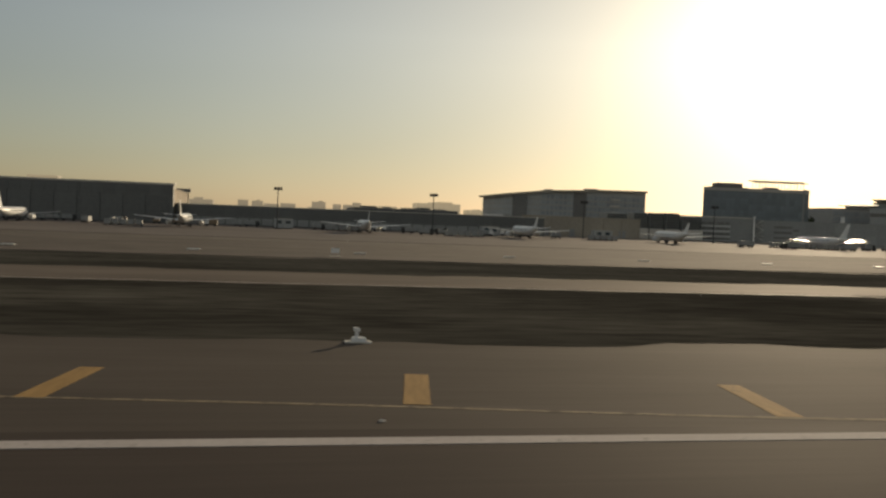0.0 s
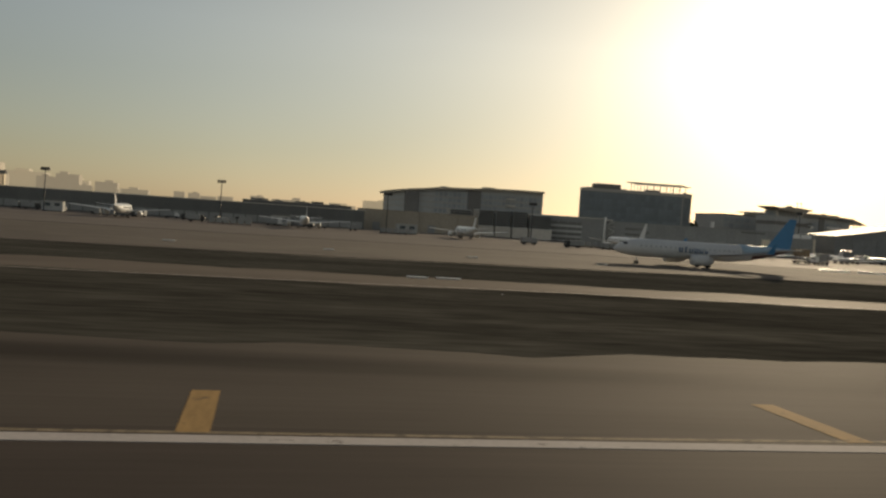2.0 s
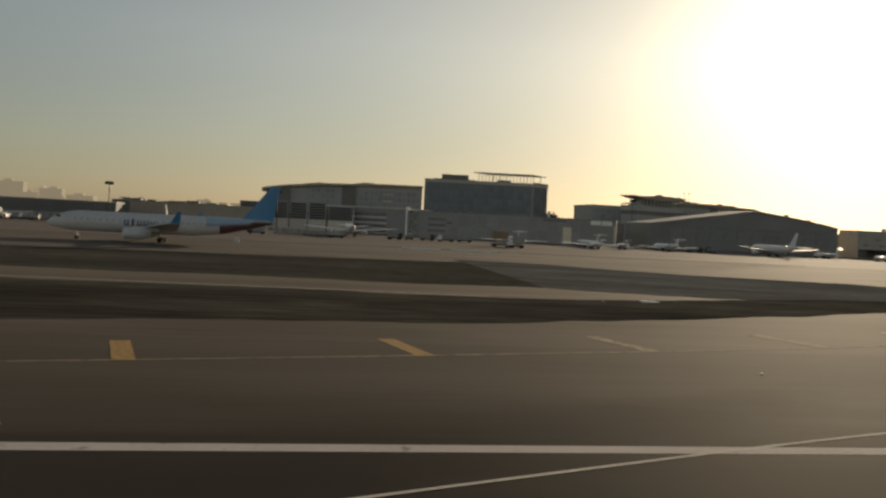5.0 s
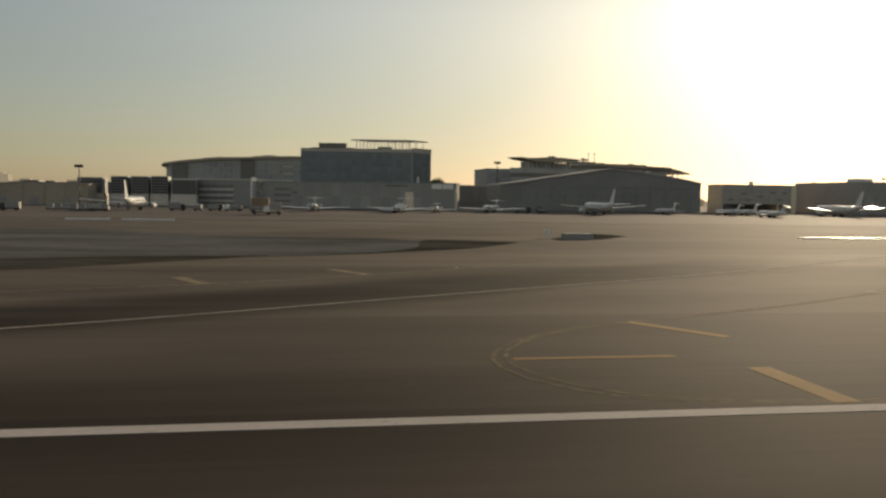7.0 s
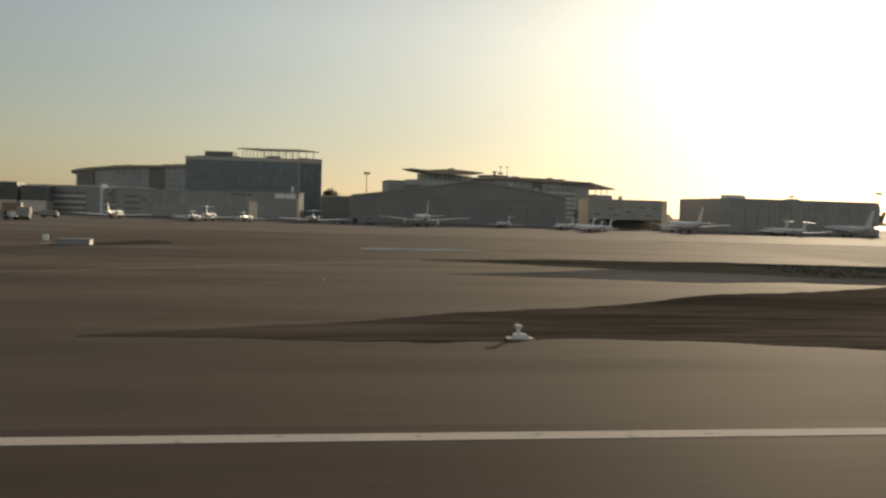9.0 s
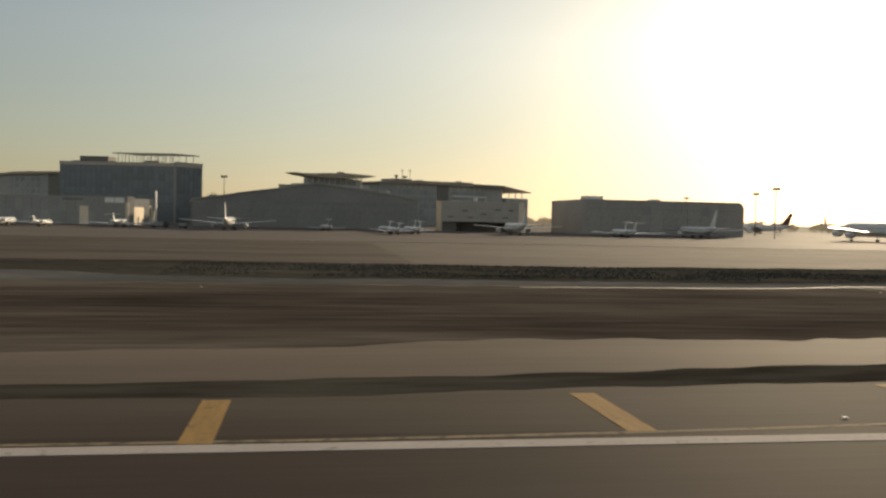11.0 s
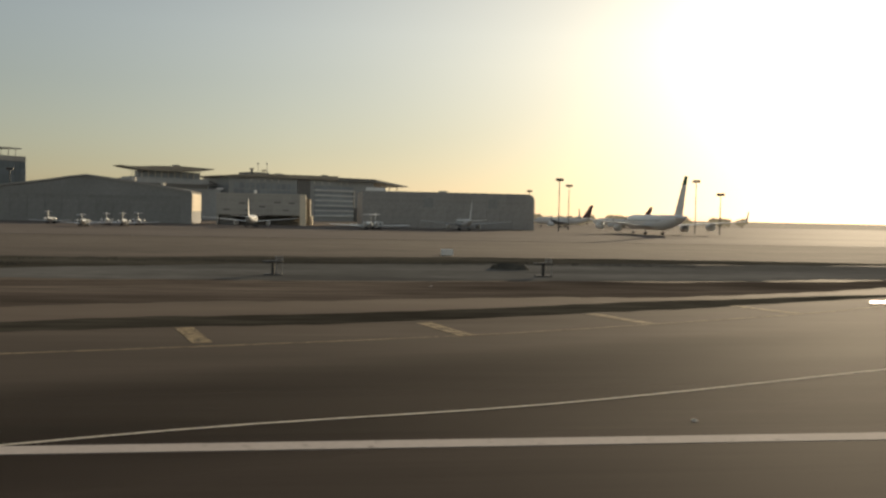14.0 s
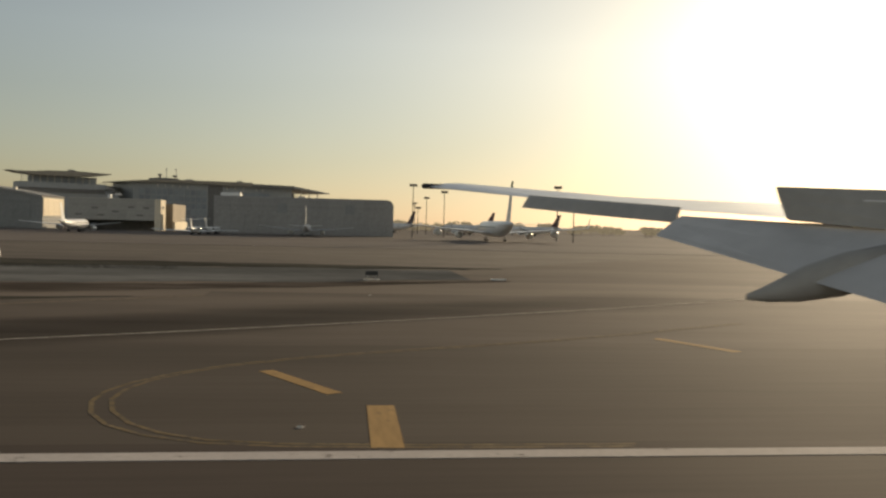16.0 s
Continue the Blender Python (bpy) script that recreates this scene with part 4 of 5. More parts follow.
def vaulted_hangar():
    t = thing("vaulted_hangar", "wide grey hangar with a shallow vaulted roof", "hangar")
    x0, x1, y0, y1 = 356.0, 453.5, 386.0, 415.0
    prof = [(356, 12.1), (367, 13.5), (377, 15.3), (394, 17.7), (403, 19.3), (410, 20.2), (421, 18.9), (431, 17.7), (445, 15.6), (453.5, 14.0)]
    part("wall", prism([(x0, -0.1)] + [(x, z - 0.8) for x, z in prof] + [(x1, -0.1)], "y", y0, y1), "vault_grey", t)
    part("roof", prism([(x - 0.4, z - 0.75) for x, z in prof] + [(x + 0.3, z) for x, z in prof[::-1]], "y", y0 - 0.8, y1 + 0.6), "dusty_clad", t)
    pane_grid(t, "door_leaf", (366, y0), (449, y0), 0.2, 9.6, 12, 1, "vault_grey", 0.14, 0.14, 0.12)
    pane_grid(t, "wall_panel", (366, y0), (449, y0), 9.9, 11.6, 24, 1, "vault_grey", 0.15, 0.12)
    # cream panels paint the sunlit upper part of the side wall only
    pane_grid(t, "side_panel", (x1, y0 + 0.4), (x1, y1 - 0.4), 5.3, 13.0, 4, 1, "cream", 0.12, 0.12)
    for x in (428, 440):
        part("roof_vent", boxes((x, y0 + 4, 15.0, x + 1.4, y0 + 6, 19.4 if x < 430 else 17.4)), "concrete", t)


vaulted_hangar()
lw2 = thing("link_building", "low dark link building beside the glazed tower", "building")
block(lw2, "wall", [(344, 470), (377, 470), (377, 486), (344, 486)], -0.1, 11.7, "facade_dark")
part("roof_edge", boxes((343.7, 469.6, 11.7, 377.4, 486.4, 12.4)), "facade_band", lw2)
pane_grid(lw2, "wall_panel", (344.5, 470), (376.5, 470), 1.0, 11.4, 8, 2, "facade_dark", 0.3, 0.12)


def box_hangar():
    """Flat-roofed hangar with its wide dark doorway standing open, a tall sunlit pier and a lower annex behind."""
    t = thing("hangar", "pale box-shaped hangar with a wide open doorway and sunlit end", "hangar")
    x0, x1, y0, y1 = 464.0, 500.0, 385.0, 400.0
    part("wall", boxes((x0, y0, 4.3, x1, y1, 13.2)), "facade_band", t)
    part("back_wall", boxes((x0, y1 - 0.6, -0.1, x1, y1, 4.3)), "facade_dark", t)
    part("side_wall", boxes((x0, y0, -0.1, x0 + 0.6, y1 - 0.6, 4.3)), "facade_band", t)
    part("parapet", boxes((x0 - 0.3, y0 - 0.3, 13.2, x1 + 0.2, y1 + 0.3, 13.6)), "roof", t)
    pane_grid(t, "wall_panel", (x0 + 0.4, y0), (x1 - 0.4, y0), 4.5, 13.0, 9, 2, "facade_band", 0.12, 0.08)
    for k in range(2):
        part("door_leaf", boxes((x0 + 1.0 + k * 3.0, y0 + 2.5 + 0.4 * k, 0.05, x0 + 4.4 + k * 3.0, y0 + 2.7 + 0.4 * k, 4.25)), "facade_dark", t)
    for x, z in ((467, 6.2), (473.5, 9.0), (476, 6.0), (482, 7.6), (488.5, 9.6), (492, 6.2), (494.5, 9.4)):
        part("wall_vent", boxes((x, y0 - 0.25, z, x + 2.6, y0 + 0.05, z + 0.6)), "facade_dark", t)
    part("corner_pier", boxes((499.4, 384.6, -0.1, 502.0, 395.6, 13.5), bevel=0.08), "cream", t, "corner tower with sunlight put into its cream colour")
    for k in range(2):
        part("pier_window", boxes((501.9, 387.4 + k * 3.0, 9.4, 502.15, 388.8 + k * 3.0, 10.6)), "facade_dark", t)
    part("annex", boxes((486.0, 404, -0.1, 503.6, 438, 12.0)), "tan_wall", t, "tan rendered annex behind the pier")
    # paler lower strip paints sunlight on the foot of the annex
    part("annex_plinth", boxes((503.5, 404, -0.1, 504.6, 437, 4.0), bevel=0.06), "cream", t, "lower annex wall with sunlight put into its cream colour")
    part("roof_unit", boxes((479.5, 387, 13.5, 480.8, 389, 15.2)), "white", t, "small bright white roof cabinet")


box_hangar()


def rounded_hangar():
    t = thing("rounded_hangar", "long grey metal hangar with a rounded top corner", "hangar")
    x0, x1, y0, y1, h = 526.0, 600.5, 370.0, 425.0, 15.6
    arc = [(x1 - 3 + 3 * math.sin(k * math.pi / 12), h - 3 + 3 * math.cos(k * math.pi / 12)) for k in range(7)]
    part("wall", prism([(x0, -0.1), (x0, h)] + arc + [(x1, -0.1)], "y", y0, y1), "dusty_clad", t)
    pane_grid(t, "door_leaf", (x0 + 1, y0), (x1 - 4, y0), 0.2, 10.0, 12, 1, "dusty_clad", 0.35, 0.16, 0.12)
    pane_grid(t, "wall_panel", (x0 + 1, y0), (x1 - 4, y0), 10.2, 15.0, 24, 1, "dusty_clad", 0.15, 0.1)
    for x in (552, 580):
        part("dark_vent", boxes((x, y0 - 0.45, 9.0, x + 4, y0 + 0.1, 13.0)), "clad_dark", t)
    # white block added to paint the sunlit strip of roof at this end
    part("roof_unit", boxes((528, 376, 15.5, 536, 384, 17.2)), "white", t)
    part("roof_unit", boxes((560, 376, 15.5, 563, 384, 16.4)), "concrete", t)


rounded_hangar()


def pavilion():
    """Office pavilion set askew, with a recessed glazed top storey under a wide flared roof and a railed terrace."""
    t = thing("pavilion_building", "stepped office pavilion under a wide flared flat roof", "building")
    a = Vector((398.6, 507.0))
    u = Vector((0.8575, 0.5145))
    v = Vector((-u.y, u.x))
    P = lambda s, r: a + u * s + v * r

    def slab(name, s0, s1, r0, r1, z0, z1, material, label=""):
        return block(t, name, [P(s0, r0), P(s1, r0), P(s1, r1), P(s0, r1)], z0, z1, material, label)
    slab("wall", 5.0, 59.0, 2, 15, -0.1, 18.6, "facade")
    slab("terrace_wall", 4.6, 51.0, 1.4, 15, 18.6, 21.0, "facade_dark", "dark glazed band below the terrace")
    slab("terrace", 4.4, 51.2, 1.0, 15.4, 21.0, 24.2, "facade")
    slab("upper_wall", 11.5, 47.0, 5, 13, 24.1, 28.0, "facade_glass")
    pane_grid(t, "window_pane", P(12, 5), P(46.6, 5), 24.6, 27.8, 9, 1, "facade_glass", 0.5, 0.12)
    for i in range(10):
        p = P(12.0 + 3.85 * i, 3.6)
        part("column", tube(bmesh.new(), (p.x, p.y, 24.1), (p.x, p.y, 28.6), 0.3, n=8), "concrete", t)
    for s in (6.0, 7.6, 9.2):
        p = P(s, 3.0)
        part("column", tube(bmesh.new(), (p.x, p.y, 24.1), (p.x, p.y, 28.4), 0.18, n=6), "concrete", t)
    # the roof: thick in the middle, thinning to upswept tips
    prof = [(-1.6, 30.2, 30.0), (4, 29.9, 28.9), (11, 30.1, 28.2), (20, 30.8, 27.9), (34, 31.2, 28.1), (46, 30.8, 28.7), (52, 30.6, 29.7), (54.5, 30.5, 30.3)]
    rows = []
    for s, top, low in prof:
        p, q = P(s, 0), P(s, 12)
        rows.append([(p.x, p.y, top), (q.x, q.y, top), (q.x, q.y, low), (p.x, p.y, low)])
    part("roof", loft(rows), "roof_tan", t, "wide flat roof with upswept tips")
    slab("roof_unit", 32, 35.5, 6, 9, 31.0, 32.2, "facade_band")
    slab("side_terrace", 46.5, 56.6, 1.0, 14, 20.6, 21.6, "facade_dark")
    for i in range(8):
        p = P(47.4 + 1.25 * i, 1.4)
        part("rail_post", tube(bmesh.new(), (p.x, p.y, 21.5), (p.x, p.y, 25.4 - 0.14 * i), 0.09, n=6), "steel", t)
    for z in (22.6, 23.6, 24.5):
        slab("rail", 47.2, 56.4, 1.3, 1.45, z, z + 0.12, "steel")
    slab("low_step", 57.0, 61.0, 2, 14, 18.5, 19.6, "white", "small sunlit roof step")


pavilion()
rb = thing("rear_offices", "plain grey flat-roofed office block behind the pavilion", "building")
block(rb, "wall", [(386.4, 552), (438, 552), (438, 590), (386.4, 590)], -0.1, 23.8, "facade")
part("roof_edge", boxes((386.0, 551.6, 23.8, 438.4, 590.4, 24.5)), "facade_dark", rb)
pane_grid(rb, "window_pane", (388, 552), (437, 552), 3.0, 22.6, 12, 5, "facade_glass", 0.7, 0.12)


def banded_offices():
    """Long office block set askew: a plain slate part, a dark bay, white-banded floors, and roofs that step down to an open canopy."""
    t = thing("banded_offices", "long slate-grey office building with white floor bands and stepped roofs", "building")
    a, b = Vector((448, 567)), Vector((560, 640))
    u = (b - a).normalized()
    v = Vector((-u.y, u.x))
    P = lambda s, r: a + u * s + v * r

    def slab(name, s0, s1, r0, r1, z0, z1, material, label=""):
        return block(t, name, [P(s0, r0), P(s1, r0), P(s1, r1), P(s0, r1)], z0, z1, material, label)
    slab("core", 2.4, 84, 0, 36, -0.1, 28.4, "facade")
    slab("core", 84, 117, 0.6, 36, -0.1, 28.0, "facade")
    slab("core", 117, 121, 4, 34, -0.1, 25.5, "facade_dark")
    slab("dark_bay", 53, 63, -0.5, 1.0, -0.1, 27.8, "facade_dark", "dark glazed bay")
    slab("dark_base", 100, 112, -1.2, 1.0, -0.1, 9.6, "facade_dark")
    pane_grid(t, "window_pane", P(6, 0), P(52, 0), 3.0, 24.6, 12, 5, "facade_glass", 0.7, 0.12)
    for k in range(6):
        slab("floor_band", 66.5, 99.0, -1.3, 0.3, 3.3 + 3.5 * k, 4.2 + 3.5 * k, "white", "white projecting floor band")
        slab("window_strip", 66.8, 98.6, -0.2, 0.3, 4.3 + 3.5 * k, 6.7 + 3.5 * k, "facade_glass")
    slab("band_end", 98.6, 99.8, -1.4, 0.4, 9.5, 21.8, "concrete")
    for s in (18, 23, 28, 33, 38, 66, 72, 78, 88, 93):
        slab("slit_window", s, s + 0.7, -0.2, 0.2, 25.4, 27.2, "sign_face", "narrow pale slit window")
    # roofs, each a step lower than the last
    roof = [(-3.2, 28.2, 27.7), (2.5, 28.8, 27.7), (16, 29.8, 28.3), (30, 30.4, 28.4), (60, 30.8, 28.4), (84, 31.2, 28.4)]
    rows = []
    for s, top, low in roof:
        p, q = P(s, -3), P(s, 39)
        rows.append([(p.x, p.y, top), (q.x, q.y, top), (q.x, q.y, low), (p.x, p.y, low)])
    part("roof", loft(rows), "roof_tan", t, "dusty tan overhanging roof slab")
    slab("roof", 84.1, 117, -2.5, 38, 28.0, 30.4, "facade_dark", "dark overhanging roof slab")
    rows = []
    for s, top, low in ((117.1, 30.3, 28.6), (128, 28.9, 27.6), (140, 27.4, 26.3), (147, 26.4, 25.9)):
        p, q = P(s, -2), P(s, 34)
        rows.append([(p.x, p.y, top), (q.x, q.y, top), (q.x, q.y, low), (p.x, p.y, low)])
    part("canopy", loft(rows), "roof", t, "open canopy sloping down past the end wall")
    for s in (124, 131, 138):
        for r in (0, 30):
            p = P(s, r)
            part("canopy_post", tube(bmesh.new(), (p.x, p.y, 18.0), (p.x, p.y, 27.6 - (s - 124) * 0.11), 0.35, n=6), "concrete", t)
    slab("canopy_floor", 121, 145, 0, 33, -0.1, 21.6, "facade")
    slab("roof_plant", 21, 35, 6, 22, 30.0, 31.6, "facade_dark")
    for s, h in ((26.6, 37.6), (33.2, 37.8)):
        p = P(s, 6)
        part("antenna", tube(bmesh.new(), (p.x, p.y, 31.4), (p.x, p.y, h), 0.22, 0.14, 6), "steel", t)
        part("antenna_head", boxes((p.x - 0.7, p.y - 0.3, h - 0.8, p.x + 0.5, p.y + 0.3, h), bevel=0.1), "steel", t)
    p = P(23, 8)
    part("dish", tube(bmesh.new(), (p.x, p.y, 31.5), (p.x, p.y, 34.0), 0.4, 1.5, 10), "steel", t)
    slab("roof_plant", 41, 45, 6, 10, 30.2, 31.5, "facade_band")
    slab("roof_plant", 78, 81, 6, 9, 31.1, 32.2, "facade_band")


banded_offices()

# ---------------------------------------------------------------- distance
rnd = random.Random(5)


def far_tower(x, y, w, h, material, steps):
    t = thing("distant_building", "pale hazy city block far beyond the airport", "building", group="distant city blocks")
    part("wall", boxes((x, y, -0.1, x + w, y + w * 0.6, h)), material, t)
    for k in range(steps):
        f = rnd.uniform(0.15, 0.5)
        part("setback", boxes((x + w * f, y + 2, h - 0.1, x + w * (f + 0.35), y + w * 0.4, h + rnd.uniform(1.5, 4))), material, t)


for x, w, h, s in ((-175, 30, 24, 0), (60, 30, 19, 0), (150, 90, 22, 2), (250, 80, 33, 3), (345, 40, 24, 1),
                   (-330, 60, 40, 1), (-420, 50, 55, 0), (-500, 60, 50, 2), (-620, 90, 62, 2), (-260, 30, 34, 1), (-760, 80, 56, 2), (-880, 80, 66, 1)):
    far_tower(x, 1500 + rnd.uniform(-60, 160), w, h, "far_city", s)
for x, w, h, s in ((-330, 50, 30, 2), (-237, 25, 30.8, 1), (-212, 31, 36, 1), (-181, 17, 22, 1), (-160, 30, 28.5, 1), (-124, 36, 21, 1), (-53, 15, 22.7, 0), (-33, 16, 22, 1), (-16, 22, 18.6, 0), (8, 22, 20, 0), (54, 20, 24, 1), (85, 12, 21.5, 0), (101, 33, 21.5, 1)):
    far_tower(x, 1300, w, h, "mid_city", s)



def tree(x, y, h, w, material="leaf", label="dark rounded tree behind the airport buildings"):
    t = thing("tree", label, "tree", pose(x, y, 0), group="trees behind the apron")
    bm = bmesh.new()
    tube(bm, (0, 0, -0.1), (0, 0, h * 0.5), 0.3, 0.16, 7)
    for k in range(5):
        a = k * 1.26
        tube(bm, (0, 0, h * (0.3 + 0.04 * k)), (math.cos(a) * w * 0.3, math.sin(a) * w * 0.3, h * 0.7), 0.12, 0.04, 5)
    part("trunk", bm, "bark", t)
    bm = bmesh.new()
    lobes = [(rnd.uniform(-0.62, 0.62), rnd.uniform(-0.5, 0.5), rnd.uniform(0.38, 0.8), rnd.uniform(0.32, 0.55)) for _ in range(8)] + [(0, 0, 0.74, 0.5)]
    for k in range(900):
        lx, ly, lz, lr = lobes[k % len(lobes)]
        v = Vector((rnd.gauss(0, 1), rnd.gauss(0, 1), rnd.gauss(0, 0.8))).normalized() * rnd.random() ** 0.4 * lr
        c = Vector(((lx + v.x) * w / 2, (ly + v.y) * w / 2, h * lz + v.z * w * 0.42))
        q = rnd.uniform(0.25, 0.7) * w / 9
        vs = [bm.verts.new(c + Vector((rnd.uniform(-q, q), rnd.uniform(-q, q), rnd.uniform(-q, q)))) for _ in range(4)]
        for f in ((0, 1, 2), (0, 2, 3), (0, 3, 1), (1, 2, 3)):
            bm.faces.new([vs[i] for i in f])
    part("crown", bm, material, t)


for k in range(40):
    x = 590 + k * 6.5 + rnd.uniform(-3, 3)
    tree(x, rnd.uniform(650, 720), rnd.uniform(6, 8.5), rnd.uniform(9, 14), "far_leaf", "green tree in a long row, paled by painted haze glow")
for x, y, h, w in ((350.5, 524, 20, 13), (358, 530, 14, 11), (366, 525, 10, 10), (165, 440, 11, 9), (150, 450, 10, 12), (140, 446, 9, 11)):
    tree(x, y, h, w)


def light_mast(x, y, h, big=True):
    t = thing("light_mast", "tall steel apron floodlight mast", "light mast", pose(x, y, 0), group="apron light masts")
    part("pole", tube(bmesh.new(), (0, 0, -0.1), (0, 0, h - 0.6), 0.24, 0.15, 10), "dark_metal", t)
    part("head_ring", boxes((-1.6, -0.4, h - 1.1, 1.6, 0.4, h - 0.75)), "dark_metal", t)
    for k in range(5 if big else 3):
        w = 3.2 / (5 if big else 3)
        part("floodlight", boxes((-1.6 + w * k + 0.08, -0.7, h - 0.8, -1.6 + w * (k + 1) - 0.08, 0.5, h), bevel=0.08), "dark_metal", t)


for x, y, h in ((1.1, 328, 15.4), (60.9, 335, 15.7), (124, 338, 15.6), (185, 344, 16), (365.0, 430, 23.9), (607.3, 355, 22.2), (627.6, 492, 21.3), (627.9, 567, 19.8), (623, 494, 15.6), (627.1, 409, 21.8), (668.4, 357, 23.1), (669.6, 336, 17), (470, 600, 34)):
    light_mast(x, y, h, h > 15.6)


# ---------------------------------------------------------------- aircraft
def ring(y, r, zc, n=14, sx=1.0):
    return [(math.cos(2 * math.pi * k / n) * r * sx, y, zc + math.sin(2 * math.pi * k / n) * r) for k in range(n)]


def foil(root, tip, croot, ctip, troot, ttip, upright=False):
    """A wing or fin from root to tip (leading edge points), chords along -y."""
    out = []
    for p, c, t in ((root, croot, troot), (tip, ctip, ttip)):
        r = []
        for f, g in ((0, 0), (0.08, 0.8), (0.35, 1), (0.7, 0.6), (1, 0.05), (0.7, -0.4), (0.35, -0.7), (0.08, -0.6)):
            d = Vector((g * t / 2, -f * c, 0)) if upright else Vector((0, -f * c, g * t / 2))
            r.append(Vector(p) + d)
        out.append(r)
    return loft(out)


def wheel_set(t, x, y, r=0.45, twin=0.35):
    bm = bmesh.new()
    tube(bm, (x, y, r), (x, y, r * 4.2), 0.12, n=6)
    g = part("gear_leg", bm, "steel", t)
    for s in (-twin, twin):
        part("wheel", tube(bmesh.new(), (x + s - 0.16, y, r), (x + s + 0.16, y, r), r, n=12), "tyre", g)


def aircraft(name, label, m, L=36.0, span=34.0, r=1.9, fin=11.5, engines="wing", fin_mat="white", tail_mat="white", body="white", group="parked aircraft", winglet=True, dihedral=0.09, livery=False):
    """An aeroplane along +y, nose ahead, standing on its wheels at the origin of m."""
    t = thing(name, label, "aircraft", m, group)
    zc = r * 1.25 + (1.0 if engines != "rear" else 0.35)
    ny = L * 0.48
    prof = [(1.0, 0.05, -0.25), (0.985, 0.32, -0.2), (0.955, 0.62, -0.1), (0.91, 0.88, -0.03), (0.86, 1, 0), (0.6, 1, 0), (0.36, 1, 0), (0.24, 0.86, 0.14), (0.12, 0.55, 0.4), (0.03, 0.25, 0.62), (0.0, 0.1, 0.7)]
    fus = part("fuselage", loft([ring(ny - L * (1 - f), r * s, zc + r * o) for f, s, o in prof]), body, t, smooth=True)
    wz, wy = zc - r * 0.55, L * 0.10
    for s in (-1, 1):
        root, tip = Vector((s * r * 0.6, wy, wz)), Vector((s * span / 2, wy - span * 0.24, wz + span / 2 * dihedral))
        wing = part("wing", foil(root, tip, L * 0.19, L * 0.045, r * (0.5 if engines == "rear" else 0.36), r * (0.3 if engines == "rear" else 0.14)), "gloss_white" if engines == "rear" else "grey_metal", t)
        if winglet:
            part("winglet", foil(tip + Vector((0, -0.1, 0)), tip + Vector((s * 0.5, -1.3, fin * 0.17)), L * 0.04, L * 0.014, 0.15, 0.08, True), fin_mat if livery else "white", wing)
        if engines == "rear":
            ey, ex, ez, er = -L * 0.22, s * (r + 0.85), zc + r * 0.35, r * 0.48
            e = part("engine", loft([ring(ey + 2.2, er * 0.86, 0), ring(ey + 2.0, er, 0), ring(ey - 0.6, er, 0), ring(ey - 2.1, er * 0.62, 0)]), "white", t, smooth=True)
            e.location = (ex, 0, ez)
            part("exhaust", tube(bmesh.new(), (ex, ey - 2.05, ez), (ex, ey - 2.5, ez), er * 0.55, er * 0.4, 10), "dark_metal", t)
        else:
            for f in ((0.30,) if engines == "wing" else (0.38, 0.66)):
                p = root.lerp(tip, f)
                er = r * (0.55 if engines == "wing" else 0.46)
                e = part("engine", loft([ring(2.6, er * 0.9, 0), ring(2.2, er, 0), ring(-0.4, er, 0), ring(-2.0, er * 0.6, 0)]), body, t, smooth=True)
                e.location = (p.x, p.y + 0.8, p.z - er * 1.15)
                part("pylon", boxes((p.x - 0.15, p.y - 2.5, p.z - er * 0.6, p.x + 0.15, p.y + 1.8, p.z + 0.1)), body, t)
        tz = (fin - 0.5) if engines == "rear" else zc + r * 0.55
        ty = (-L * 0.47) if engines == "rear" else -L * 0.40
        hs = span * (0.105 if engines == "rear" else 0.17)
        part("tailplane", foil((s * 0.1, ty, tz), (s * hs, ty - hs * 0.5, tz + (0 if engines == "rear" else 0.5)), L * 0.085, L * 0.035, 0.3, 0.12), "white", t)
    f0, f1 = zc + r * 0.7, fin
    if livery:
        part("fin", foil((0, -L * 0.372, f0), (0, -L * 0.507, f1), L * 0.150, L * 0.040, r * 0.28, 0.16, True), fin_mat, t)
    else:
        part("fin", foil((0, -L * 0.325, f0), (0, -L * 0.465, f1), L * 0.13, L * 0.045, r * 0.20, 0.12, True), fin_mat, t)
    if engines == "four":
        lo, hi = Vector((0, -L * 0.323, f0)).lerp(Vector((0, -L * 0.463, f1)), 0.80), Vector((0, -L * 0.464, f1 + 0.05))
        part("fin_tip", foil(lo, hi, L * 0.067, L * 0.049, r * 0.14, 0.2, True), "green", t, "dark green fin tip")
    part("cockpit_windows", boxes((-r * 0.62, ny - L * 0.062, zc + r * 0.28, r * 0.62, ny - L * 0.046, zc + r * 0.52)), "glass", t)
    n = int(L * 0.55)
    # livery windows are paler, putting distance haze into their colour
    win = mesh("cabin_window", boxes((-0.05, -0.13, -0.18, 0.05, 0.13, 0.18)), "facade_glass" if livery else "glass")
    for s in (-1, 1):
        for k in range(n):
            w = new("cabin_window", win)
            w.matrix_world = Matrix.Translation((s * r * 0.975, ny - L * 0.13 - k * L * 0.60 / n, zc + r * 0.22))
            w.parent = fus
    wheel_set(t, 0, ny - L * 0.13, 0.34)
    for s in (-1, 1):
        wheel_set(t, s * r * 1.15, -L * 0.02, 0.5)
    if livery:
        def half(y, rr, z, lower):
            n = 9
            a0 = math.pi if lower else 0.0
            return [(math.cos(a0 + math.pi * k / (n - 1)) * rr, y, z + math.sin(a0 + math.pi * k / (n - 1)) * rr) for k in range(n)]
        tail = [(0.30, 0.95, 0.06)] + prof[-4:]
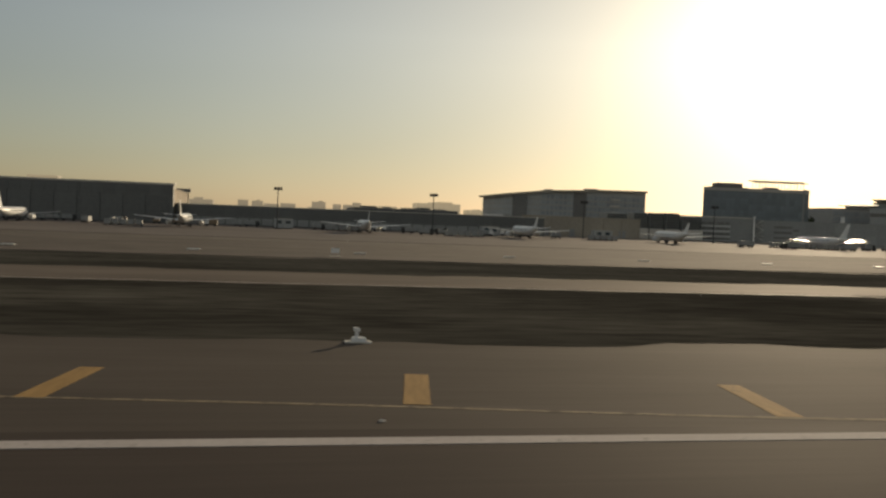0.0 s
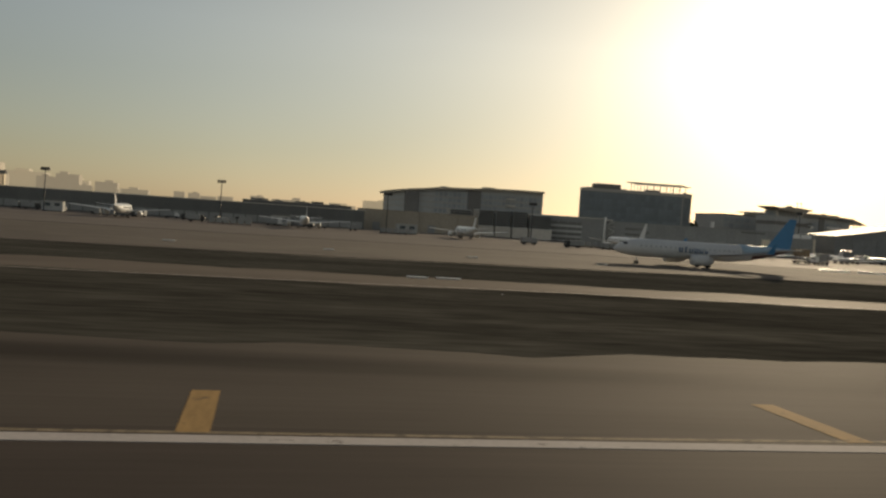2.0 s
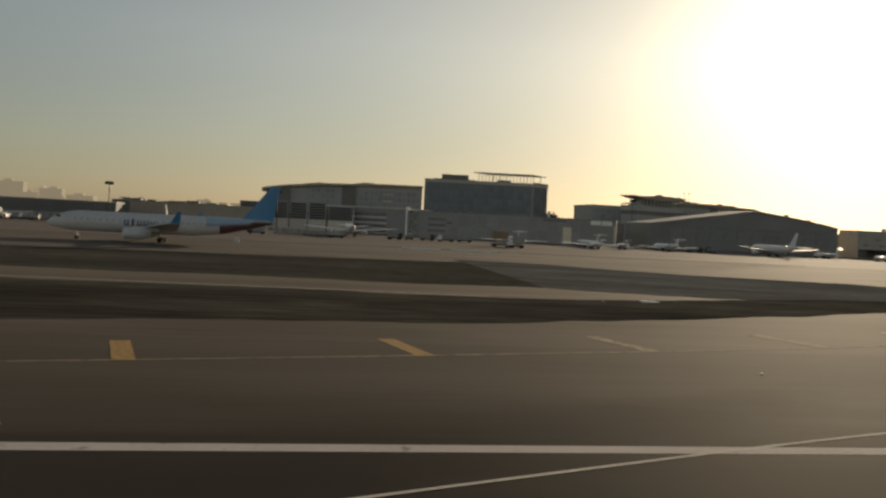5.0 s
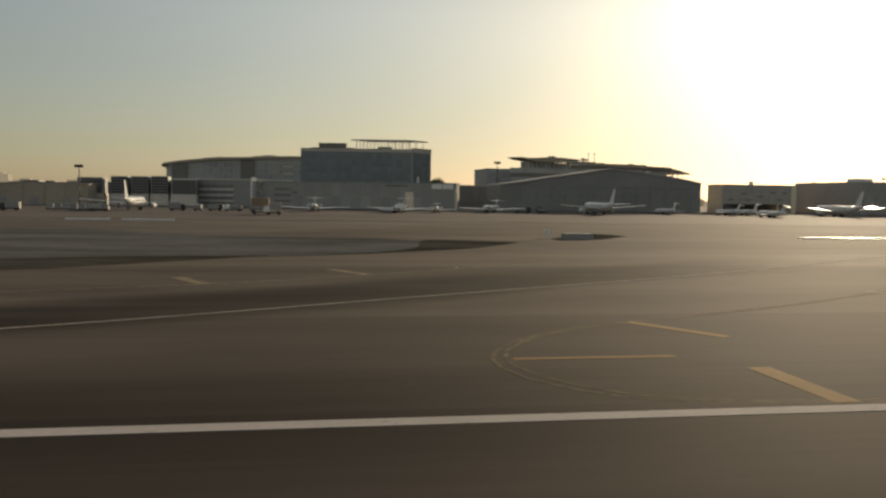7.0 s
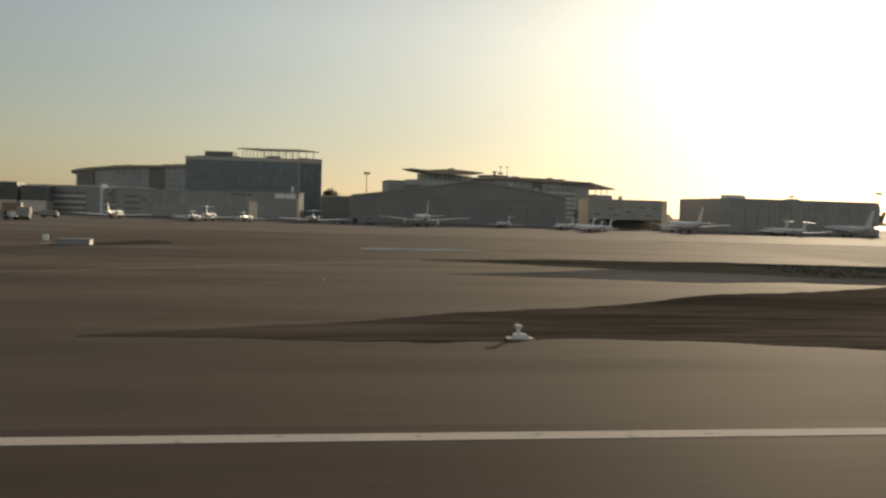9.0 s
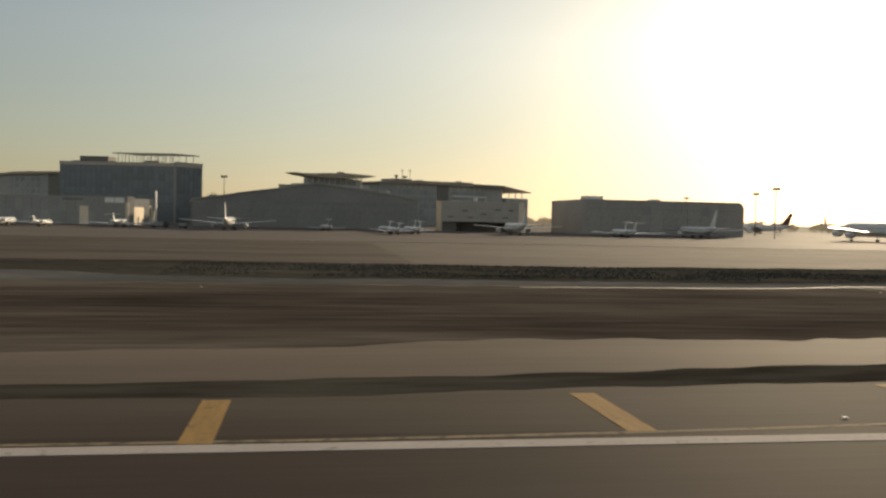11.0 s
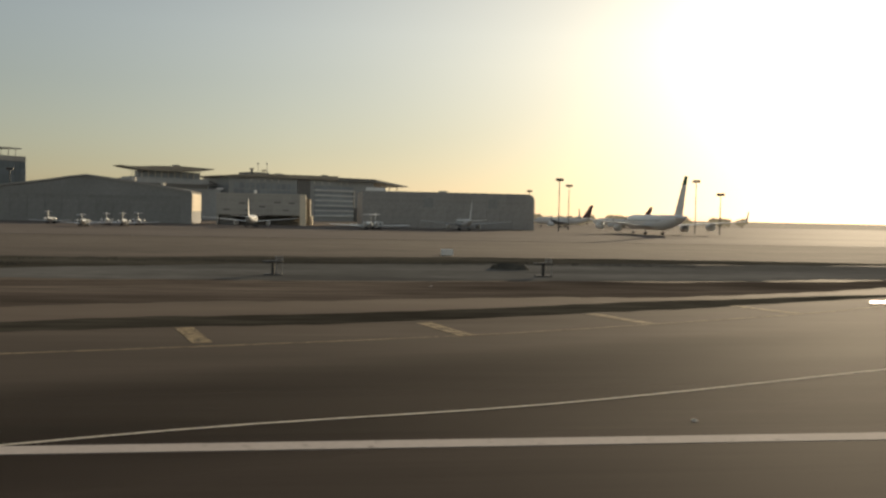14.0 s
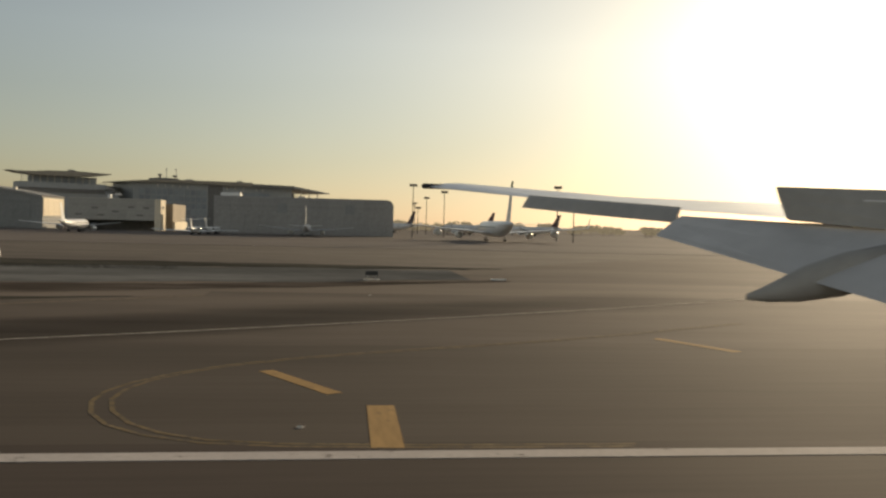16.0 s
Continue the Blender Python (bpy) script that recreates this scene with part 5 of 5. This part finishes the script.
        part("tail_belly", loft([half(ny - L * (1 - f), r * k * 1.014, zc + r * o, True) for f, k, o in prof[-4:]]), tail_mat, t, "dark maroon rear belly", smooth=True)
        part("tail_top", loft([half(ny - L * (1 - f), r * k * 1.012, zc + r * o, False) for f, k, o in tail]), "pale_blue", t, "pale blue rear fuselage", smooth=True)
        for k, (w, h) in enumerate(((0.9, 1.0), (0.4, 1.25), (0.9, 0.9), (0.9, 1.0), (0.9, 0.85), (0.7, 0.6))):
            y = 5.2 - k * 1.14
            bm = bmesh.new()
            box(bm, -r - 0.02, y - w / 2, zc - 0.45, -r * 0.93, y + w / 2, zc - 0.15)
            box(bm, -r - 0.02, y - w / 2, zc - 0.45, -r * 0.93, y - w / 2 + 0.3, zc - 0.45 + h)
            box(bm, -r - 0.02, y + w / 2 - 0.3, zc - 0.45, -r * 0.93, y + w / 2, zc - 0.45 + h)
            part("lettering_bar", bm, "navy", t)
    return t


for x, y, fin, span, L in ((-84, 306, 9, 31, 32), (-29.6, 304, 8.0, 31, 32), (31, 304, 7.0, 31, 32), (91, 310, 7.2, 31, 32), (150, 312, 7.2, 29, 30), (211, 308, 9.1, 33, 36)):
    aircraft("parked_airliner", "white twin-engined airliner parked nose-in at the apron", pose(x, y, 0, 0, 0, 0), L, span, 1.6, fin + 0.8, winglet=False)
for x, y, fin, span, L in ((378, 316, 9.2, 33, 34), (565, 342, 10.8, 36, 36)):
    aircraft("parked_airliner", "white twin-engined airliner with tall fin parked before the hangars", pose(x, y, 0, 0, 0, 0), L, span, 1.6, fin + 0.4, winglet=False)
aircraft("parked_airliner", "white twin-engined airliner parked before the open hangar doorway", pose(483.6, 325, 0), 33, 34, 1.6, 10.2, winglet=False)
for x, y, fin, span, L, yaw in ((271.2, 314, 5.4, 25, 24, 0), (302.5, 318, 5.6, 25, 25, 0), (299.4, 301, 3.9, 14, 15, 0), (338.6, 328, 5.2, 25, 24, 0),
                                (315.6, 316, 3.9, 14, 15, -8), (412, 332, 4.9, 14, 15, 8), (434, 290, 4.3, 13, 15, 10), (433.6, 322, 4.6, 13, 15, 12), (443, 306, 4.9, 13, 16, 8), (443.5, 327, 5.0, 14, 16, 10),
                                (526.3, 322, 6.0, 29, 26, 0), (530, 338, 6.2, 20, 24, -6)):
    aircraft("business_jet", "white business jet with tail-mounted engines parked on the apron", pose(x, y, 0, 0, 0, yaw), L, span, 1.15 if L > 18 else 0.9, fin, engines="rear", winglet=False, group="parked business jets", dihedral=0.05)
# body uses the darkened white that paints its shaded side
aircraft("taxiing_airliner", "white airliner with blue fin and dark tail cone on the taxiway", pose(166.6, 167, 0, 0, 0, 90), 40.0, 35.0, 1.9, 11.4, fin_mat="blue", tail_mat="maroon", body="pale_grey", group="", livery=True)
aircraft("four_engined_airliner", "huge white four-engined airliner with green fin tip seen from behind", pose(635.3, 321, 0, 0, 0, 0), 60.0, 65.0, 3.0, 21.2, engines="four", fin_mat="white", group="", dihedral=0.08)
for x, y in ((655, 520), (700, 540), (612, 560)):
    aircraft("distant_airliner", "white airliner parked far off beside the trees", pose(x, y, 0, 0, 0, 40), 44, 40, 2.2, 13.5, fin_mat="maroon", group="distant airliners")


# ---------------------------------------------------------------- apron vehicles
def apron_truck(x, y, yaw, L=6.5, h=2.8, cab="white", box_mat="white", label="white apron service truck"):
    t = thing("service_truck", label, "truck", pose(x, y, 0, 0, 0, yaw), group="apron vehicles")
    part("chassis", boxes((-L / 2, -1.0, 0.45, L / 2, 1.0, 0.8)), "dark_metal", t)
    part("cargo_box", boxes((-L / 2, -1.15, 0.8, L * 0.2, 1.15, h), bevel=0.06), box_mat, t)
    part("cab", prism([(L * 0.23, 0.7), (L * 0.5, 0.7), (L * 0.5, 1.5), (L * 0.42, 2.3), (L * 0.23, 2.3)], "y", -1.05, 1.05), cab, t)
    part("windscreen", boxes((L * 0.43, -0.9, 1.5, L * 0.475, 0.9, 2.15)), "glass", t)
    for wx in (-L * 0.33, L * 0.33):
        for s in (-1, 1):
            part("wheel", tube(bmesh.new(), (wx, s * 0.8, 0.45), (wx, s * 1.12, 0.45), 0.45, n=10), "tyre", t)


def baggage_cart(x, y, yaw, material="clad_mid"):
    t = thing("cargo_container", "pale metal cargo container on a low dolly", "container", pose(x, y, 0, 0, 0, yaw), group="cargo containers")
    part("body", prism([(-0.9, 0.5), (0.6, 0.5), (1.1, 1.0), (1.1, 2.0), (-0.9, 2.0)], "y", -0.75, 0.75), material, t)
    part("dolly", boxes((-1.1, -0.8, 0.25, 1.2, 0.8, 0.45)), "dark_metal", t)
    for wx in (-0.8, 0.8):
        part("wheel", tube(bmesh.new(), (wx, -0.7, 0.2), (wx, 0.7, 0.2), 0.2, n=8), "tyre", t)


kinds = (("white", "white", "white apron service truck"), ("white", "tan", "service truck with a tan box body"), ("dark_metal", "clad_dark", "dark grey apron service truck"), ("clad_mid", "dusty_clad", "dusty grey catering truck on the apron"), ("white", "clad_dark", "dark box truck with a white cab"))
for k in range(34):
    x = -130 + k * 7.2 + rnd.uniform(-3, 3)
    c, b2, lab = kinds[rnd.choice((2, 2, 2, 4, 4, 1, 2, 3))]
    apron_truck(x, rnd.uniform(308, 352), rnd.choice((0, 90, 180, 20, 160)), rnd.uniform(4.2, 6.6), rnd.uniform(1.7, 2.6), c, b2, lab)
for x0, y0, n in ((-52, 292, 5), (20, 322, 5), (60, 300, 6), (120, 318, 5), (186, 300, 8), (196, 290, 5)):
    for k in range(n):
        baggage_cart(x0 + k * 2.4, y0 + rnd.uniform(-0.3, 0.3), rnd.choice((0, 180)))
for x, y, yaw in ((205, 282, 0), (238, 303, 0), (244, 300, 180), (252, 306, 0), (232, 306, 90), (226, 299, 10), (166, 285, 0), (180, 280, 180), (352, 330, 0), (360, 332, 90)):
    c, b2, lab = kinds[rnd.choice((4, 2, 2, 3, 4, 2))]
    apron_truck(x, y, yaw, rnd.uniform(4.5, 6.5), rnd.uniform(1.9, 2.8), c, b2, lab)


def high_loader(x, y, yaw, h, L, material, label):
    """A lorry whose box body stands raised on a scissor lift."""
    t = thing("high_loader", label, "truck", pose(x, y, 0, 0, 0, yaw), group="apron vehicles")
    part("chassis", boxes((-L / 2, -1.1, 0.5, L / 2 + 1.2, 1.1, 0.85)), "dark_metal", t)
    part("cargo_box", boxes((-L / 2, -1.25, h - 2.3, L / 2 - 0.6, 1.25, h), bevel=0.06), material, t)
    for s in (-1.0, 1.0):
        bm = bmesh.new()
        tube(bm, (-L * 0.4, s, 0.85), (L * 0.3, s, h - 2.3), 0.09, n=5)
        tube(bm, (L * 0.3, s, 0.85), (-L * 0.4, s, h - 2.3), 0.09, n=5)
        part("scissor_arm", bm, "steel", t)
    part("cab", prism([(L / 2 - 0.4, 0.8), (L / 2 + 1.2, 0.8), (L / 2 + 1.2, 1.7), (L / 2 + 0.8, 2.5), (L / 2 - 0.4, 2.5)], "y", -1.1, 1.1), "white", t)
    part("windscreen", boxes((L / 2 + 0.85, -0.95, 1.7, L / 2 + 1.12, 0.95, 2.3)), "glass", t)
    for wx in (-L * 0.33, L * 0.42):
        for s in (-1, 1):
            part("wheel", tube(bmesh.new(), (wx, s * 0.85, 0.48), (wx, s * 1.15, 0.48), 0.48, n=10), "tyre", t)


high_loader(254.6, 262, 0, 4.8, 5.6, "tan", "high loader lorry with a raised tan box body")
high_loader(258.6, 257, 180, 3.7, 4.0, "dusty_clad", "high loader lorry with a raised dusty grey box body")


def site_cabin(x, y, w=7.0):
    t = thing("portable_cabin", "pale flat-roofed portable cabin with two dark windows", "cabin", pose(x, y, 0), group="portable cabins")
    part("body", boxes((0, 0, 0.3, w, 3.2, 3.7), bevel=0.05), "facade", t)
    part("skid", boxes((0.2, 0.2, -0.1, w - 0.2, 3.0, 0.32)), "dark_metal", t)
    part("roof", boxes((-0.15, -0.15, 3.65, w + 0.15, 3.35, 3.85)), "facade_band", t)
    for k in (0.14, 0.6):
        part("window", boxes((w * k, -0.06, 1.9, w * (k + 0.26), 0.04, 3.1)), "glass", t)


site_cabin(0, 330)
site_cabin(79.6, 330)
site_cabin(128, 336, 8)


# ---------------------------------------------------------------- airfield fittings
def runway_sign(x, y, w=2.6, h=1.0, label="dark backed airfield guidance sign on two legs", face="dark_metal"):
    t = thing("airfield_sign", label, "sign", pose(x, y, 0.02), group="airfield signs")
    part("panel", boxes((-w / 2, -0.12, 0.45, w / 2, 0.12, 0.45 + h), bevel=0.03), face, t)
    for s in (-0.35, 0.35):
        part("leg", tube(bmesh.new(), (s * w, 0, -0.1), (s * w, 0, 0.5), 0.06, n=6), "steel", t)
    part("base", boxes((-w / 2 - 0.2, -0.4, -0.1, w / 2 + 0.2, 0.4, 0.06)), "concrete", t)


def tee_sign(x, y):
    t = thing("obstacle_frame", "dark flat-topped marker frame with a slim wire cage", "marker", pose(x, y, 0.02), group="marker frames")
    part("post", tube(bmesh.new(), (0, 0, -0.1), (0, 0, 1.2), 0.16, n=8), "dark_metal", t)
    part("base", boxes((-0.85, -0.4, -0.1, 0.85, 0.4, 0.1), bevel=0.03), "dark_metal", t)
    part("top", boxes((-0.95, -0.4, 1.15, 0.95, 0.4, 1.35), bevel=0.03), "dark_metal", t)
    bm = bmesh.new()
    for s in (0.25, 0.9):
        tube(bm, (s, 0.2, -0.1), (s, 0.2, 1.75), 0.04, n=5)
    tube(bm, (0.25, 0.2, 1.72), (0.9, 0.2, 1.72), 0.04, n=5)
    tube(bm, (0.25, 0.2, 1.5), (0.9, 0.2, 1.5), 0.04, n=5)
    part("wire_frame", bm, "steel", t)


tee_sign(504.4, 84)
tee_sign(531, 85.5)


def mound(x, y, w, d, h):
    bm = bmesh.new()
    rings = []
    for f, z in ((1, -0.05), (0.85, 0.5), (0.6, 0.85), (0.3, 0.98), (0.05, 1.0)):
        rings.append([(math.cos(a) * w / 2 * f, math.sin(a) * d / 2 * f, z * h) for a in [2 * math.pi * k / 16 for k in range(16)]])
    tagged(part("earth_mound", loft(rings), "scrub", None), "low dark mound of earth on the gravel", "mound").location = (x, y, 0)


mound(530.0, 97.0, 4.4, 3, 0.75)
t = thing("white_cabinet", "low wide white equipment cabinet on the open ground", "cabinet", pose(527.6, 129.6, 0))
part("body", boxes((-0.9, -0.4, -0.1, 0.9, 0.4, 0.85), bevel=0.08), "white", t)
part("door", boxes((-0.8, -0.44, 0.1, 0.8, -0.39, 0.72)), "white", t)


def scrub_tufts(name, count, x0, x1, y0, y1, size, seed):
    """Low dry tufts scattered over a verge, joined into one mesh."""
    r = random.Random(seed)
    bm = bmesh.new()
    for _ in range(count):
        x, y = r.uniform(x0, x1), r.uniform(y0, y1)
        if noise.noise((x * 0.11, y * 0.2, seed)) < -0.25:
            continue
        h, w = size * r.uniform(0.5, 1.3), size * r.uniform(0.8, 2.0)
        top = bm.verts.new((x + r.uniform(-0.2, 0.2) * w, y, h))
        base = [bm.verts.new((x + math.cos(a) * w * r.uniform(0.6, 1.0), y + math.sin(a) * w * 0.7, -0.02)) for a in (0.4, 1.6, 2.9, 4.1, 5.3)]
        for a, b in zip(base, base[1:] + base[:1]):
            bm.faces.new((a, b, top))
    tagged(new(name, mesh(name, bm, "scrub")), "scattered low tufts of dry dark scrub on the verge", "scrub", kind="stuff")


scrub_tufts("dry_scrub", 2600, 480, 560, 104, 112, 0.09, 3)
scrub_tufts("dry_scrub", 200, 528.4, 531.6, 96.0, 98.0, 0.5, 11)
scrub_tufts("dry_scrub", 5200, 392, 478, 86, 108, 0.15, 8)


def papi(x, y, label="white lit equipment box with a flat wing on a concrete base"):
    t = thing("approach_light_unit", label, "light unit", pose(x, y, 0) @ Matrix.Scale(0.78, 4), group="airfield light units")
    part("base", boxes((-0.7, -0.4, -0.1, 0.9, 0.4, 0.08)), "concrete", t)
    part("housing", prism([(-0.3, 0.08), (0.65, 0.08), (0.5, 0.3), (-0.25, 0.34)], "y", -0.25, 0.25), "white", t)
    part("post", boxes((-0.1, -0.08, 0.3, 0.12, 0.08, 0.75)), "white", t)
    part("hood", prism([(-0.2, 0.72), (0.2, 0.68), (0.18, 0.86), (-0.18, 0.92)], "y", -0.2, 0.2), "white", t)


papi(4.0, 41)
papi(143.4, 42.4)
papi(346.5, 40.5)
runway_sign(301.5, 125, 0.8, 0.8, "white square equipment cabinet on legs", "white")
t = thing("equipment_shelter", "long low dark equipment shelter with a pale flat lid", "shelter", pose(305.6, 123.6, 0))
part("body", boxes((-2.1, -1.0, -0.1, 2.1, 1.0, 0.72), bevel=0.05), "clad_dark", t)
part("lid", boxes((-2.2, -1.1, 0.72, 2.2, 1.1, 0.82), bevel=0.02), "clad_mid", t, "pale metal lid")
part("end_panel", boxes((2.08, -0.9, 0.05, 2.16, 0.9, 0.68)), "sign_face", t)
runway_sign(8.8, 126, 1.2, 0.7, "small white square sign board on legs", "white")
for k in range(9):
    t = thing("ground_marker_board", "flat white edge board lying beside the taxiway", "marker", pose(-61.4 + 24.9 * k, 128.5 + 2.5 * k, 0), group="marker boards")
    part("board", boxes((-0.95, -0.5, 0.1, 0.95, 0.5, 0.2), bevel=0.03), "white", t)
    part("feet", boxes((-0.7, -0.35, -0.1, 0.7, 0.35, 0.1)), "concrete", t)
runway_sign(579, 91.7, 1.3, 0.45, "low dark equipment box with a pale lid", "dark_metal")
for x, y, w in ((93.2, 88.0, 2.2), (96.6, 88.6, 2.6), (222.5, 73, 1.6), (593, 94.2, 1.6), (550.3, 60.2, 1.4), (179.5, 190, 1.0)):
    t = thing("ground_marker_board", "low white marker board lying beside the taxiway", "marker", pose(x, y, 0), group="marker boards")
    part("board", boxes((-w / 2, -0.3, 0.02, w / 2, 0.3, 0.14 if w > 1 else 0.9), bevel=0.03), "white", t)
    part("feet", boxes((-w / 2 + 0.1, -0.2, -0.1, w / 2 - 0.1, 0.2, 0.03)), "concrete", t)


def edge_light(x, y):
    t = thing("edge_light", "small pale runway edge light on a disc base", "runway light", pose(x, y, 0), group="runway edge lights")
    part("base", tube(bmesh.new(), (0, 0, -0.02), (0, 0, 0.03), 0.12, 0.10, 10), "concrete", t)
    part("lens", tube(bmesh.new(), (0, 0, 0.03), (0, 0, 0.06), 0.05, 0.04, 8), "clad_mid", t)


for k in range(12):
    edge_light(3.3 + 60 * k, 25.2)
    edge_light(38 + 60 * k, 72.5)
for x, y in ((60, 25.5), (212, 36), (232, 31), (238, 29.6), (470, 24.9), (520, 25.0), (574, 26), (560, 34)):
    edge_light(x, y)
for x in range(-80, 640, 30):
    edge_light(x + 7, 203)


# ---------------------------------------------------------------- the wing of the airliner that carries the camera, where it comes to at the end
def carrier_wing():
    t = thing("airliner_wing", "pale grey airliner wing with drooped flap and raised spoilers", "wing", pose(574.8, 0, 0))

    def slab(name, upper, lower, thick, material, label="", bow=0.0):
        """A tapered surface between two edge lines, both from tip to root, with a rounded thickness."""
        rows = []
        for p, q in zip(upper, lower):
            p, q = Vector(p), Vector(q)
            n = Vector((0, 0, 1))
            mid = (p + q) / 2
            rows.append([p, p.lerp(q, 0.15) + n * thick * 0.45, mid + n * (thick * 0.5 + bow), q.lerp(p, 0.1) + n * thick * 0.2, q, q.lerp(p, 0.1) - n * thick * 0.2, mid - n * thick * 0.5, p.lerp(q, 0.15) - n * thick * 0.45])
        return part(name, loft(rows), material, t, label, smooth=False)

    lead = [(4.2, 28.6, 7.29), (8.41, 23.6, 6.80), (11.23, 18.9, 6.58), (13.4, 14.6, 6.52), (15.6, 9.1, 6.45)]
    trail = [(3.0, 28.6, 7.2), (5.24, 23.6, 6.79), (6.77, 17.1, 6.40), (7.12, 13.6, 6.24), (8.67, 9.1, 6.12)]
    slab("wing_box", lead, trail, 0.16, "wing_skin")
    part("tip_cap", boxes((2.85, 28.45, 7.14, 4.2, 28.75, 7.3), bevel=0.04), "dark_metal", t, "dark wing tip cap")
    # aileron takes the darker grey, which paints its shade
    slab("aileron", [(5.26, 23.5, 6.84), (6.0, 20.2, 6.65), (6.8, 17.0, 6.46)], [(5.02, 23.4, 6.50), (5.8, 20.1, 6.31), (6.60, 16.8, 6.14)], 0.10, "wing_dark", "aileron hanging below the wing edge, shade put into its dark grey")
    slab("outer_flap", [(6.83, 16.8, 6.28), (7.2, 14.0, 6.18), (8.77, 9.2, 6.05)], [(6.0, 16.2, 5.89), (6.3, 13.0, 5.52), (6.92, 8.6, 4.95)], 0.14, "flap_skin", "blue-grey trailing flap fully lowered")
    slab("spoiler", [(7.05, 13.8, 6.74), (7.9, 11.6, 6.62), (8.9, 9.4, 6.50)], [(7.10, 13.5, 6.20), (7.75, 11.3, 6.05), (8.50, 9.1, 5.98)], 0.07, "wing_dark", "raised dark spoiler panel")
    # the flap track fairing: a keel that narrows to a point behind the flap
    keel = (((5.72, 12.0, 5.10), 0.03, 0.04), ((6.0, 11.9, 5.17), 0.10, 0.13), ((6.4, 11.8, 5.30), 0.16, 0.24), ((6.9, 11.6, 5.46), 0.18, 0.30), ((7.5, 11.3, 5.66), 0.16, 0.26))
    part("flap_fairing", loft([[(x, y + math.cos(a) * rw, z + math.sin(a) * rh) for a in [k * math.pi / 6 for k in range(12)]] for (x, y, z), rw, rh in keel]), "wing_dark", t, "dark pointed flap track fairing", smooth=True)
    part("static_wick", tube(bmesh.new(), (7.09, 11.5, 6.46), (7.16, 11.0, 6.44), 0.012, n=5), "white", t)

    part("gear_leg", tube(bmesh.new(), (12.0, 10.2, 0.6), (12.0, 10.2, 6.45), 0.16, 0.2, 10), "steel", t)
    for s in (-0.45, 0.45):
        for k in (-0.75, 0.75):
            part("wheel", tube(bmesh.new(), (12.0 + k, 10.2 + s - 0.22, 0.6), (12.0 + k, 10.2 + s + 0.22, 0.6), 0.6, n=16), "tyre", t)
    part("bogie", boxes((11.1, 10.1, 0.5, 12.9, 10.3, 0.75)), "steel", t)


carrier_wing()
